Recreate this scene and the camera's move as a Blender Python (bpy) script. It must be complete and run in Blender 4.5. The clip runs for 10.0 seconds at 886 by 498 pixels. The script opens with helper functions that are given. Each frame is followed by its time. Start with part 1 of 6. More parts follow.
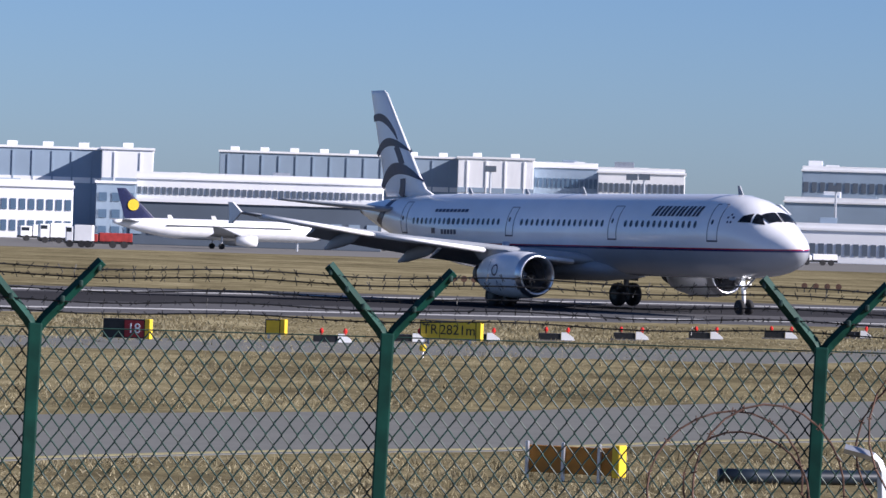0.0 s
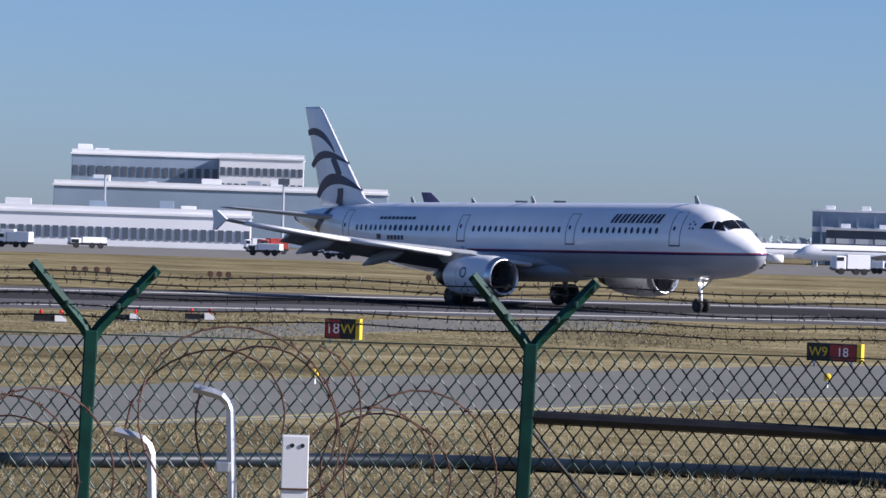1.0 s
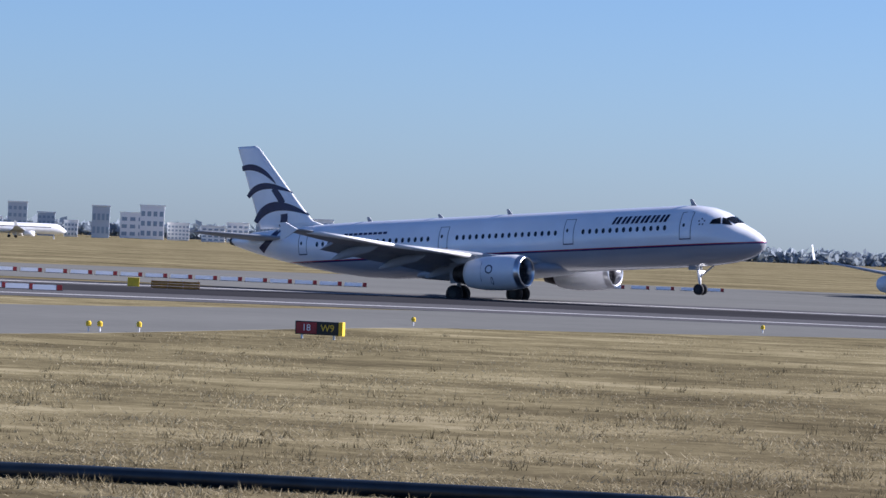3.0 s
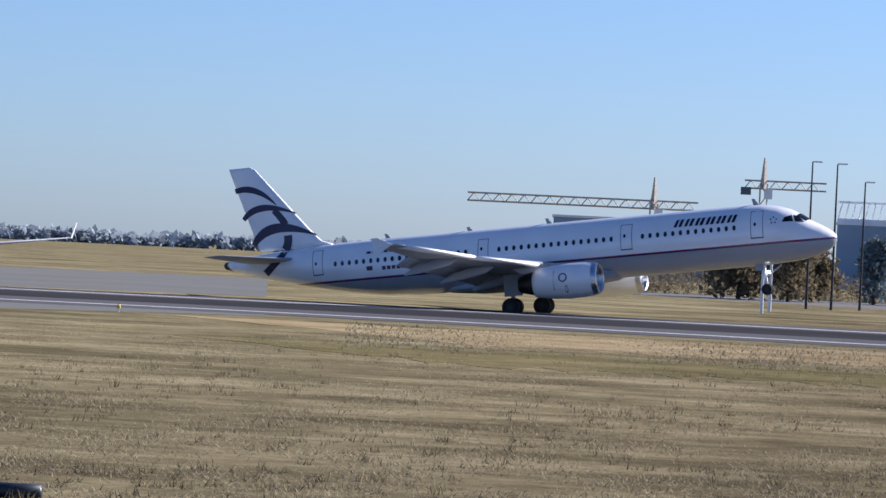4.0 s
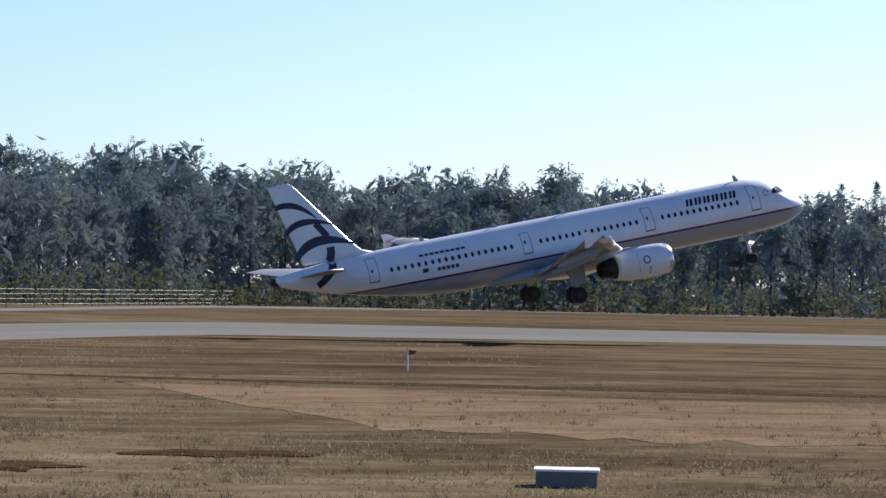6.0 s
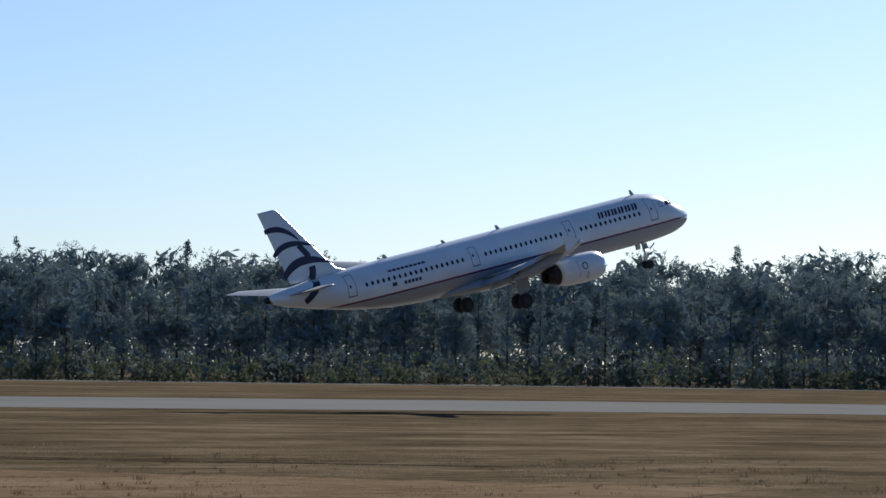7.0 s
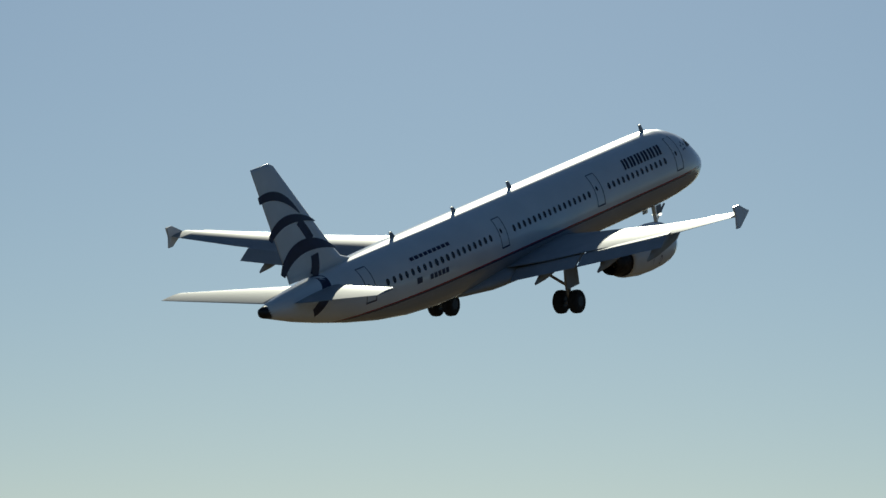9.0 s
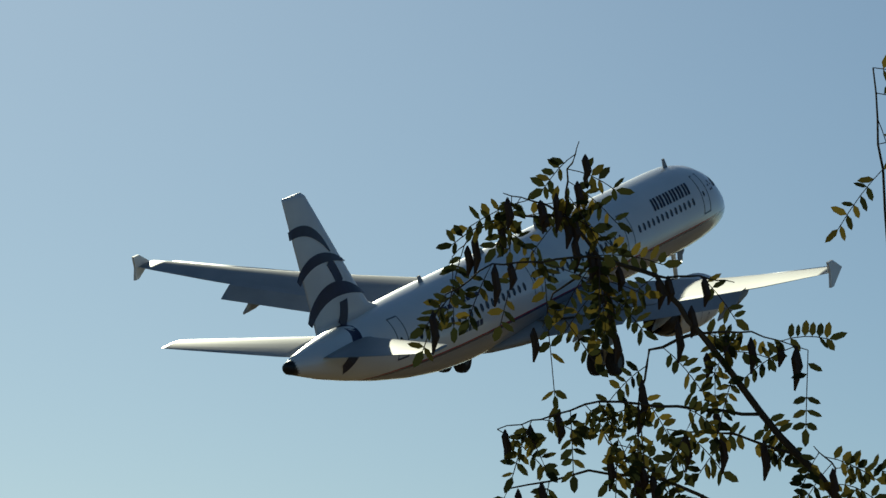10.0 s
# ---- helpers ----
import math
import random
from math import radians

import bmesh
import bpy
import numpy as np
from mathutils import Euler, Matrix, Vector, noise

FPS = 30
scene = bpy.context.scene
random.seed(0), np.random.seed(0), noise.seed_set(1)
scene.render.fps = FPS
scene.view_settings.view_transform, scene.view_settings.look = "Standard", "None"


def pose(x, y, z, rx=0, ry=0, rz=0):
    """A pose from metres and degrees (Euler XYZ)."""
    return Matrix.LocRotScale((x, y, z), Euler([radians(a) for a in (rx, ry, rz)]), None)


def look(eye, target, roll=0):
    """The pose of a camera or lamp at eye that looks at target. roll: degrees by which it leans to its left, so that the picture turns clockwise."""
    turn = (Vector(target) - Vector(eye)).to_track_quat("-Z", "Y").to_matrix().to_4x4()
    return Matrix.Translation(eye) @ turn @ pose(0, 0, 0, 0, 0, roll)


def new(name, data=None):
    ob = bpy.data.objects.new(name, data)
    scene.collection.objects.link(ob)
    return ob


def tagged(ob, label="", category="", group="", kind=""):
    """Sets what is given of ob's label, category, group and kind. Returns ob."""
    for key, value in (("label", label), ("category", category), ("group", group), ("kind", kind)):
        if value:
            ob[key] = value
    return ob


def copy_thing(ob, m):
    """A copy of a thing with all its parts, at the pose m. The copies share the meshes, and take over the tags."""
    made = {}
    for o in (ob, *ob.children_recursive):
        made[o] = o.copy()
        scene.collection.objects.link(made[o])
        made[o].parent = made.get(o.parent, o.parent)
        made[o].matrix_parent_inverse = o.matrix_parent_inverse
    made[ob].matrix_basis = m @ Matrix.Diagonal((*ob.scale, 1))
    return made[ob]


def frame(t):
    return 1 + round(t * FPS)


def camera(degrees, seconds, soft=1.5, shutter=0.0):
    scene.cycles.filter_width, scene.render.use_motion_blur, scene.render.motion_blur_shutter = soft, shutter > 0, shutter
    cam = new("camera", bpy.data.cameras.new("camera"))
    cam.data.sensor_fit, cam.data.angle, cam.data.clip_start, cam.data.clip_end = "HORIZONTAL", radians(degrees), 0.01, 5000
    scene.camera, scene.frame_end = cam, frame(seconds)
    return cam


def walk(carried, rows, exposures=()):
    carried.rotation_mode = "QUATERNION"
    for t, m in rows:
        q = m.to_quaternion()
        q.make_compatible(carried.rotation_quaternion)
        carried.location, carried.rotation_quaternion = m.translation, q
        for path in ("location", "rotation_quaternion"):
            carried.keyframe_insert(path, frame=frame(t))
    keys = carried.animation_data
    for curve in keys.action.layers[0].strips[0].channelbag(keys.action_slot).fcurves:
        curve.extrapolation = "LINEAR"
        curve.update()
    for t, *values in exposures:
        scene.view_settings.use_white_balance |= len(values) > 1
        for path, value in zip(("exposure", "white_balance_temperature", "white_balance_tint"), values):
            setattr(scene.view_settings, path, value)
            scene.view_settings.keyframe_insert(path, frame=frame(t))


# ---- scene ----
DEG = 12.0
FOC = 784 / math.tan(radians(DEG / 2))
EYE = 3.8
cam = camera(DEG, 10.0, soft=1.5, shutter=0.0)
# seconds, azimuth from north (clockwise), elevation, roll
CAMERA_ROWS = [
    (0, -55.688, -0.243, 1.8),
    (0.5, -51.080, -0.202, 1.8),
    (1, -45.780, -0.163, 1.8),
    (1.5, -40.633, -0.183, 1.8),
    (2, -35.564, -0.197, 1.9),
    (2.5, -30.187, -0.172, 2.0),
    (3, -24.119, -0.090, 2.3),
    (4.5, -2.919, 0.097, 2.8),
    (5, 5.377, 0.053, 2.6),
    (6.5, 26.730, 1.029, 0.7),
    (7, 32.875, 1.559, 0.7),
    (7.5, 38.513, 2.027, 0.7),
    (8, 43.183, 2.741, 0.7),
    (8.5, 47.600, 3.600, 0.9),
    (9, 52.600, 5.900, 1.1),
    (9.3, 56.400, 7.280, 1.3),
    (9.5, 59.130, 7.900, 1.3),
    (9.6, 60.400, 8.030, 1.3),
    (10, 64.214, 8.712, 1.3),
]


def aim(az, el, roll):
    a, e = radians(az), radians(el)
    way = Vector((math.sin(a) * math.cos(e), math.cos(a) * math.cos(e), math.sin(e)))
    eye = Vector((0, 0, EYE))
    return look(eye, eye + way * 100, roll)


walk(cam, [(t, aim(az, el, roll)) for t, az, el, roll in CAMERA_ROWS],
     exposures=[(0.0, 0.74, 5850, 20), (2.0, 0.92, 5750, 19), (3.0, 1.03, 5700, 20), (4.5, 1.08, 5900, 18), (5.0, 1.15, 6100, 17), (6.5, 0.90, 6150, 12),
                (7.0, 0.55, 5950, 8), (7.5, 0.30, 5900, 5), (8.0, 0.12, 5900, 2), (8.5, -0.22, 6050, 0), (9.0, -0.5, 6450, -4), (9.5, -0.42, 6700, -6), (10.0, -0.12, 6850, -8)])

# ---- world and sun ----
SUN_AZ, SUN_EL = 53, 26
world = bpy.data.worlds.new("world")
scene.world = world
world.use_nodes = True
wn = world.node_tree.nodes
sky = wn.new("ShaderNodeTexSky")
sky.sky_type = "NISHITA"
sky.sun_disc = False
sky.sun_elevation, sky.sun_rotation = radians(SUN_EL), radians(SUN_AZ)
sky.air_density, sky.dust_density, sky.ozone_density = 0.75, 0.45, 6.0
wn["Background"].inputs[1].default_value = 0.060
world.node_tree.links.new(sky.outputs[0], wn["Background"].inputs[0])
sun = new("sun", bpy.data.lights.new("sun", "SUN"))
sun.data.energy, sun.data.angle, sun.data.color = 4.9, radians(0.5), (1.0, 0.92, 0.80)
sa, se = radians(SUN_AZ), radians(SUN_EL)
sun.matrix_world = look((0, 0, 50), (-math.sin(sa) * math.cos(se), -math.cos(sa) * math.cos(se), 50 - math.sin(se)))


# ---- materials ----
def mat(name, col, rough=0.6, metal=0.0, var=0.12, scale=3.0, bump=0.0, spec=0.5, coat=0.0):
    m = bpy.data.materials.new(name)
    m.use_nodes = True
    nt = m.node_tree
    b = nt.nodes["Principled BSDF"]
    b.inputs["Roughness"].default_value = rough
    b.inputs["Metallic"].default_value = metal
    b.inputs["Specular IOR Level"].default_value = spec
    b.inputs["Coat Weight"].default_value = coat
    tc = nt.nodes.new("ShaderNodeTexCoord")
    n1 = nt.nodes.new("ShaderNodeTexNoise")
    n1.inputs["Scale"].default_value = scale
    n1.inputs["Detail"].default_value = 6
    nt.links.new(tc.outputs["Object"], n1.inputs["Vector"])
    ramp = nt.nodes.new("ShaderNodeValToRGB")
    lo = [max(0, c * (1 - 2 * var)) for c in col]
    hi = [min(1, c * (1 + 2 * var)) for c in col]
    ramp.color_ramp.elements[0].color = (*lo, 1)
    ramp.color_ramp.elements[1].color = (*hi, 1)
    ramp.color_ramp.elements[0].position, ramp.color_ramp.elements[1].position = 0.25, 0.75
    nt.links.new(n1.outputs["Fac"], ramp.inputs["Fac"])
    nt.links.new(ramp.outputs["Color"], b.inputs["Base Color"])
    if bump:
        n2 = nt.nodes.new("ShaderNodeTexNoise")
        n2.inputs["Scale"].default_value = scale * 8
        nt.links.new(tc.outputs["Object"], n2.inputs["Vector"])
        bp = nt.nodes.new("ShaderNodeBump")
        bp.inputs["Strength"].default_value = bump
        nt.links.new(n2.outputs["Fac"], bp.inputs["Height"])
        nt.links.new(bp.outputs["Normal"], b.inputs["Normal"])
    return m


def layered(name, stops, rough, scales, stretch=(1, 1, 1), bump=0.0, object_random=0.0):
    """A ground-like surface: broad and fine noise mixed into one colour ramp."""
    m = bpy.data.materials.new(name)
    m.use_nodes = True
    nt = m.node_tree
    b = nt.nodes["Principled BSDF"]
    b.inputs["Roughness"].default_value = rough
    b.inputs["Specular IOR Level"].default_value = 0.0
    geo = nt.nodes.new("ShaderNodeNewGeometry")
    mp = nt.nodes.new("ShaderNodeMapping")
    mp.inputs["Scale"].default_value = stretch
    nt.links.new(geo.outputs["Position"], mp.inputs["Vector"])
    total = None
    for sc, w in scales:
        n = nt.nodes.new("ShaderNodeTexNoise")
        n.inputs["Scale"].default_value = sc
        n.inputs["Detail"].default_value = 5
        n.inputs["Roughness"].default_value = 0.65
        nt.links.new(mp.outputs["Vector"], n.inputs["Vector"])
        k = nt.nodes.new("ShaderNodeMath")
        k.operation = "MULTIPLY_ADD"
        k.inputs[1].default_value = w
        nt.links.new(n.outputs["Fac"], k.inputs[0])
        if total:
            nt.links.new(total, k.inputs[2])
        else:
            k.inputs[2].default_value = 0
        total = k.outputs[0]
    r = nt.nodes.new("ShaderNodeValToRGB")
    while len(r.color_ramp.elements) < len(stops):
        r.color_ramp.elements.new(0.5)
    for e, (p, c) in zip(r.color_ramp.elements, stops):
        e.position, e.color = p, (*c, 1)
    nt.links.new(total, r.inputs["Fac"])
    nt.links.new(r.outputs["Color"], b.inputs["Base Color"])
    if bump:
        bp = nt.nodes.new("ShaderNodeBump")
        bp.inputs["Strength"].default_value = bump
        nt.links.new(total, bp.inputs["Height"])
        nt.links.new(bp.outputs["Normal"], b.inputs["Normal"])
    return m


def island_mat(name, cols, rough=0.7, thin=0.0):
    """Colour picked for each loose piece of one mesh."""
    m = bpy.data.materials.new(name)
    m.use_nodes = True
    nt = m.node_tree
    b = nt.nodes["Principled BSDF"]
    b.inputs["Roughness"].default_value = rough
    b.inputs["Specular IOR Level"].default_value = 0.0
    g = nt.nodes.new("ShaderNodeNewGeometry")
    r = nt.nodes.new("ShaderNodeValToRGB")
    while len(r.color_ramp.elements) < len(cols):
        r.color_ramp.elements.new(0.5)
    for i, (e, c) in enumerate(zip(r.color_ramp.elements, cols)):
        e.position, e.color = i / max(1, len(cols) - 1), (*c, 1)
    nt.links.new(g.outputs["Random Per Island"], r.inputs["Fac"])
    nt.links.new(r.outputs["Color"], b.inputs["Base Color"])
    if thin:
        tr = nt.nodes.new("ShaderNodeBsdfTranslucent")
        nt.links.new(r.outputs["Color"], tr.inputs["Color"])
        mx = nt.nodes.new("ShaderNodeMixShader")
        mx.inputs[0].default_value = thin
        nt.links.new(b.outputs[0], mx.inputs[1])
        nt.links.new(tr.outputs[0], mx.inputs[2])
        nt.links.new(mx.outputs[0], nt.nodes["Material Output"].inputs["Surface"])
    return m


def shade_towards_sun(m):
    """Darkens and browns the grass south-eastwards: shade of backlit turf put into its colour."""
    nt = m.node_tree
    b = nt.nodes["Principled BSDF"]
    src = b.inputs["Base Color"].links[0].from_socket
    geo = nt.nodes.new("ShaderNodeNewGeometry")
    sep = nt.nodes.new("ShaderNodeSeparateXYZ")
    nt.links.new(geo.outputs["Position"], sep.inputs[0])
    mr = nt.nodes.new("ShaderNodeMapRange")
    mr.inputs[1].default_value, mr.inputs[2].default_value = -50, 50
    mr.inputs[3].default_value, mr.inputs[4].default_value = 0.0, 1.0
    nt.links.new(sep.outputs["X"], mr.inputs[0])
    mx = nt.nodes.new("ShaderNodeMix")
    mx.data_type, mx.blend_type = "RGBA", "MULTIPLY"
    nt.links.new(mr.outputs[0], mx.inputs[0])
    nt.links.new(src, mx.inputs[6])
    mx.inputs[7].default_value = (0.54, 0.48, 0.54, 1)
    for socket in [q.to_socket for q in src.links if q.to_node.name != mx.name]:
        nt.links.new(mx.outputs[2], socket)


GRASS = layered("dry_grass_ground", [(0.41, (0.0746, 0.0616, 0.0361)), (0.47, (0.142, 0.12, 0.0674)), (0.52, (0.232, 0.198, 0.109)), (0.58, (0.362, 0.314, 0.187))],
                0.9, [(0.035, 0.25), (0.16, 0.30), (0.8, 0.19), (4.5, 0.14), (16.0, 0.12)], (0.6, 1, 1), 0.6)
shade_towards_sun(GRASS)
GOLD = layered("golden_straw", [(0.4, (0.182, 0.138, 0.0755)), (0.5, (0.319, 0.251, 0.138)), (0.6, (0.429, 0.354, 0.217))], 0.9, [(0.16, 0.35), (0.9, 0.35), (5.0, 0.3)], (0.6, 1, 1), 0.6)
shade_towards_sun(GOLD)
OLIVE = layered("olive_turf", [(0.4, (0.0924, 0.0799, 0.0394)), (0.5, (0.169, 0.148, 0.0696)), (0.6, (0.261, 0.217, 0.117))], 0.9, [(0.16, 0.35), (0.9, 0.35), (5.0, 0.3)], (0.6, 1, 1), 0.6)
shade_towards_sun(OLIVE)
TARMAC = layered("runway_asphalt", [(0.3, (0.085, 0.085, 0.09)), (0.7, (0.13, 0.13, 0.135))], 0.85, [(0.05, 0.4), (0.8, 0.3), (9.0, 0.3)])
TAXI = layered("taxiway_asphalt", [(0.3, (0.135, 0.138, 0.13)), (0.7, (0.20, 0.203, 0.19))], 0.85, [(0.05, 0.4), (0.8, 0.3), (9.0, 0.3)])
CONCRETE = layered("pale_concrete", [(0.3, (0.15, 0.148, 0.143)), (0.7, (0.22, 0.216, 0.205))], 0.85, [(0.05, 0.4), (0.8, 0.3), (9.0, 0.3)])
LINE = layered("worn_line_paint", [(0.3, (0.34, 0.34, 0.34)), (0.7, (0.62, 0.62, 0.6))], 0.7, [(0.4, 0.5), (7.0, 0.5)])
YLINE = layered("worn_yellow_paint", [(0.3, (0.24, 0.22, 0.13)), (0.7, (0.38, 0.34, 0.19))], 0.7, [(0.4, 0.5), (7.0, 0.5)])
STRAW = island_mat("straw_blades", [(0.203, 0.168, 0.0963), (0.322, 0.274, 0.16), (0.431, 0.378, 0.238), (0.462, 0.411, 0.27)], 0.8, 0.35)
shade_towards_sun(STRAW)
TUFT = island_mat("tussock_blades", [(0.0748, 0.063, 0.0357), (0.149, 0.126, 0.0713), (0.248, 0.21, 0.121), (0.376, 0.327, 0.196)], 0.85, 0.25)
shade_towards_sun(TUFT)
WHITE = mat("white_paint", (0.85, 0.855, 0.86), 0.35, 0, 0.04, 0.6, coat=0.3)
GREYP = mat("grey_paint", (0.34, 0.36, 0.39), 0.5, 0, 0.05, 0.8, spec=0.25)
SEAM = mat("door_seam_grey", (0.13, 0.14, 0.17), 0.5, 0, 0.1, 3)
NAVY = mat("navy_paint", (0.016, 0.02, 0.07), 0.35, 0, 0.15, 2)
DARK = mat("dark_glass", (0.02, 0.025, 0.035), 0.12, 0, 0.2, 3)
RUBBER = mat("tyre_rubber", (0.018, 0.018, 0.02), 0.85, 0, 0.25, 6)
METAL = mat("bare_metal", (0.62, 0.63, 0.65), 0.28, 1.0, 0.06, 3)
STEEL = mat("galvanised_steel", (0.55, 0.57, 0.6), 0.42, 0.8, 0.12, 9)
WIRE = mat("zinc_wire", (0.3, 0.31, 0.32), 0.5, 0.6, 0.3, 20)
RUST = mat("rusty_wire", (0.11, 0.062, 0.045), 0.8, 0.3, 0.4, 20)
GREEN = mat("green_coated_steel", (0.0035, 0.042, 0.030), 0.55, 0.0, 0.25, 5, spec=0.25)
MESHM = mat("dark_green_wire", (0.012, 0.04, 0.032), 0.5, 0.0, 0.3, 8)
BLACK = mat("black_steel", (0.015, 0.016, 0.018), 0.45, 0.2, 0.3, 5)
PIPE = mat("dark_blue_pipe", (0.012, 0.02, 0.03), 0.4, 0, 0.3, 2)
RED = mat("red_paint", (0.30, 0.03, 0.025), 0.45, 0, 0.15, 2)
REDLAMP = mat("red_lamp_glass", (0.6, 0.03, 0.02), 0.25, 0, 0.1, 2)
SIGNRED = mat("sign_red", (0.30, 0.012, 0.018), 0.4, 0, 0.12, 4)
YELLOW = mat("sign_yellow", (0.72, 0.5, 0.02), 0.45, 0, 0.08, 4)
ORANGE = mat("orange_board", (0.42, 0.17, 0.015), 0.55, 0, 0.2, 3)
# Grey-blue cladding, part of its blue painted in for distance haze.
CLAD = mat("hazy_grey_blue_cladding", (0.27, 0.35, 0.44), 0.6, 0, 0.10, 0.05)
# City wall grey, paled in colour for the haze in front of it.
CITY = mat("haze_pale_city_wall", (0.5, 0.55, 0.6), 0.7, 0, 0.08, 0.05)
CLADL = mat("light_cladding", (0.84, 0.845, 0.85), 0.6, 0, 0.06, 0.05)
CLADD = mat("dark_cladding", (0.09, 0.115, 0.15), 0.6, 0, 0.15, 0.05)
GLASSB = mat("blue_glazing", (0.10, 0.16, 0.24), 0.2, 0, 0.2, 0.2)
BRICK = mat("red_brown_panels", (0.20, 0.045, 0.03), 0.7, 0, 0.2, 0.3)
ROOF = mat("weathered_roof", (0.17, 0.145, 0.12), 0.8, 0, 0.15, 0.2)
BARK = mat("bark", (0.06, 0.045, 0.03), 0.9, 0, 0.3, 5)
# Blue-grey of the hazy air is mixed into the woods' leaf colours.
HAZED_LEAVES = island_mat("hazed_forest_leaves", [(0.17, 0.23, 0.265), (0.18, 0.235, 0.255), (0.19, 0.235, 0.235), (0.21, 0.225, 0.19)], 1.0, 0.15)
# Far trees: pale bluish leaf colour painted in for distance haze.
HAZED_FARLEAF = island_mat("hazed_distant_leaves", [(0.30, 0.35, 0.40), (0.36, 0.41, 0.45)], 1.0, 0.3)
# Autumn brown, with haze lightening put into the colour.
TREELEAF = island_mat("hazy_autumn_leaves", [(0.17, 0.15, 0.095), (0.20, 0.17, 0.105), (0.25, 0.19, 0.115)], 1.0, 0.3)
BUSH = island_mat("bush_leaves", [(0.105, 0.13, 0.085), (0.12, 0.14, 0.085), (0.14, 0.145, 0.085)], 1.0, 0.3)
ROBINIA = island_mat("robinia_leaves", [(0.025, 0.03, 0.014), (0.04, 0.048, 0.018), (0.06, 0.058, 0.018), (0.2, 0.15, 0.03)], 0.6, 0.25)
POD = mat("dry_pods", (0.03, 0.015, 0.01), 0.6, 0, 0.3, 20)


# ---- building helpers ----
def part(name, bm, material, parent=None, label="", smooth=False):
    me = bpy.data.meshes.new(name)
    bm.to_mesh(me)
    bm.free()
    if material:
        me.materials.append(material)
    if smooth:
        me.polygons.foreach_set("use_smooth", [True] * len(me.polygons))
    ob = new(name, me)
    if parent:
        ob.parent = parent
    if label:
        tagged(ob, label)
    return ob


def share(name, src, m, parent, label=""):
    ob = new(name, src.data)
    ob.parent = parent
    ob.matrix_basis = m
    if label:
        tagged(ob, label)
    return ob


def box(sx, sy, sz, x=0, y=0, z=0, bevel=0.0, bm=None, rot=None):
    """A block standing on z, centred on x and y."""
    bm = bm or bmesh.new()
    m = Matrix.Translation((x, y, z + sz / 2))
    if rot:
        m = m @ rot
    g = bmesh.ops.create_cube(bm, size=1, matrix=m @ Matrix.Diagonal((sx, sy, sz, 1)))
    if bevel:
        es = list({e for v in g["verts"] for e in v.link_edges})
        bmesh.ops.bevel(bm, geom=es, offset=bevel, segments=2, affect="EDGES", profile=0.6)
    return bm


def tube(points, radius, sides=6, bm=None, closed=False):
    """A round bar along points; radius is one number or one for each point."""
    bm = bm or bmesh.new()
    pts = [Vector(p) for p in points]
    rings = []
    for i, p in enumerate(pts):
        a, b = pts[max(0, i - 1)], pts[min(len(pts) - 1, i + 1)]
        d = (b - a).normalized()
        up = Vector((0, 0, 1)) if abs(d.z) < 0.9 else Vector((1, 0, 0))
        u = d.cross(up).normalized()
        w = u.cross(d)
        r = radius[i] if isinstance(radius, (list, tuple)) else radius
        rings.append([bm.verts.new(p + (u * math.cos(k * math.tau / sides) + w * math.sin(k * math.tau / sides)) * r) for k in range(sides)])
    for r0, r1 in zip(rings, rings[1:]):
        for k in range(sides):
            bm.faces.new((r0[k], r0[(k + 1) % sides], r1[(k + 1) % sides], r1[k]))
    bm.faces.new(rings[0][::-1])
    bm.faces.new(rings[-1])
    return bm


def loft(rings, bm=None, caps=True):
    bm = bm or bmesh.new()
    vs = [[bm.verts.new(p) for p in r] for r in rings]
    n = len(vs[0])
    for a, b in zip(vs, vs[1:]):
        for k in range(n):
            bm.faces.new((a[k], a[(k + 1) % n], b[(k + 1) % n], b[k]))
    if caps:
        bm.faces.new(vs[0][::-1])
        bm.faces.new(vs[-1])
    bmesh.ops.recalc_face_normals(bm, faces=bm.faces)
    return bm


def azimuth(p):
    """The bearing, in radians, of a place p steps along the panorama."""
    return (p - 7250) / FOC


def at(p, r, z=0.0, turn=0.0):
    """A pose at bearing p and range r, x to the right as seen from the eye, y away from it."""
    a = azimuth(p)
    return pose(r * math.sin(a), r * math.cos(a), z, 0, 0, -math.degrees(a) + turn)


def reach(d):
    """Range of the ground that lies d steps under the horizon."""
    return EYE * FOC / d


def lerp(rows, p):
    if p <= rows[0][0]:
        return rows[0][1:]
    for a, b in zip(rows, rows[1:]):
        if p <= b[0]:
            k = (p - a[0]) / (b[0] - a[0])
            k = k * k * (3 - 2 * k) * 0.4 + k * 0.6
            return tuple(u + (v - u) * k for u, v in zip(a[1:], b[1:]))
    return rows[-1][1:]


def thing(name, label, category, m, group="", kind=""):
    ob = new(name)
    ob.empty_display_size = 0.2
    ob.matrix_basis = m
    return tagged(ob, label, category, group, kind)


# ---- ground and pavements ----
def build_ground():
    bm = bmesh.new()
    for r0, r1, n in ((2, 60, 48), (60, 400, 64), (400, 4800, 64)):
        for k in range(n):
            a0, a1 = k * math.tau / n, (k + 1) * math.tau / n
            bm.faces.new([bm.verts.new((r * math.sin(a), r * math.cos(a), 0)) for r, a in ((r0, a0), (r1, a0), (r1, a1), (r0, a1))])
    bm.faces.new([bm.verts.new((2 * math.sin(-k * math.tau / 48), 2 * math.cos(-k * math.tau / 48), 0)) for k in range(48)])
    bmesh.ops.remove_doubles(bm, verts=bm.verts, dist=0.001)
    bmesh.ops.recalc_face_normals(bm, faces=bm.faces)
    tagged(part("ground", bm, GRASS), "flat airfield ground with dry straw-coloured grass", "ground", kind="structure")


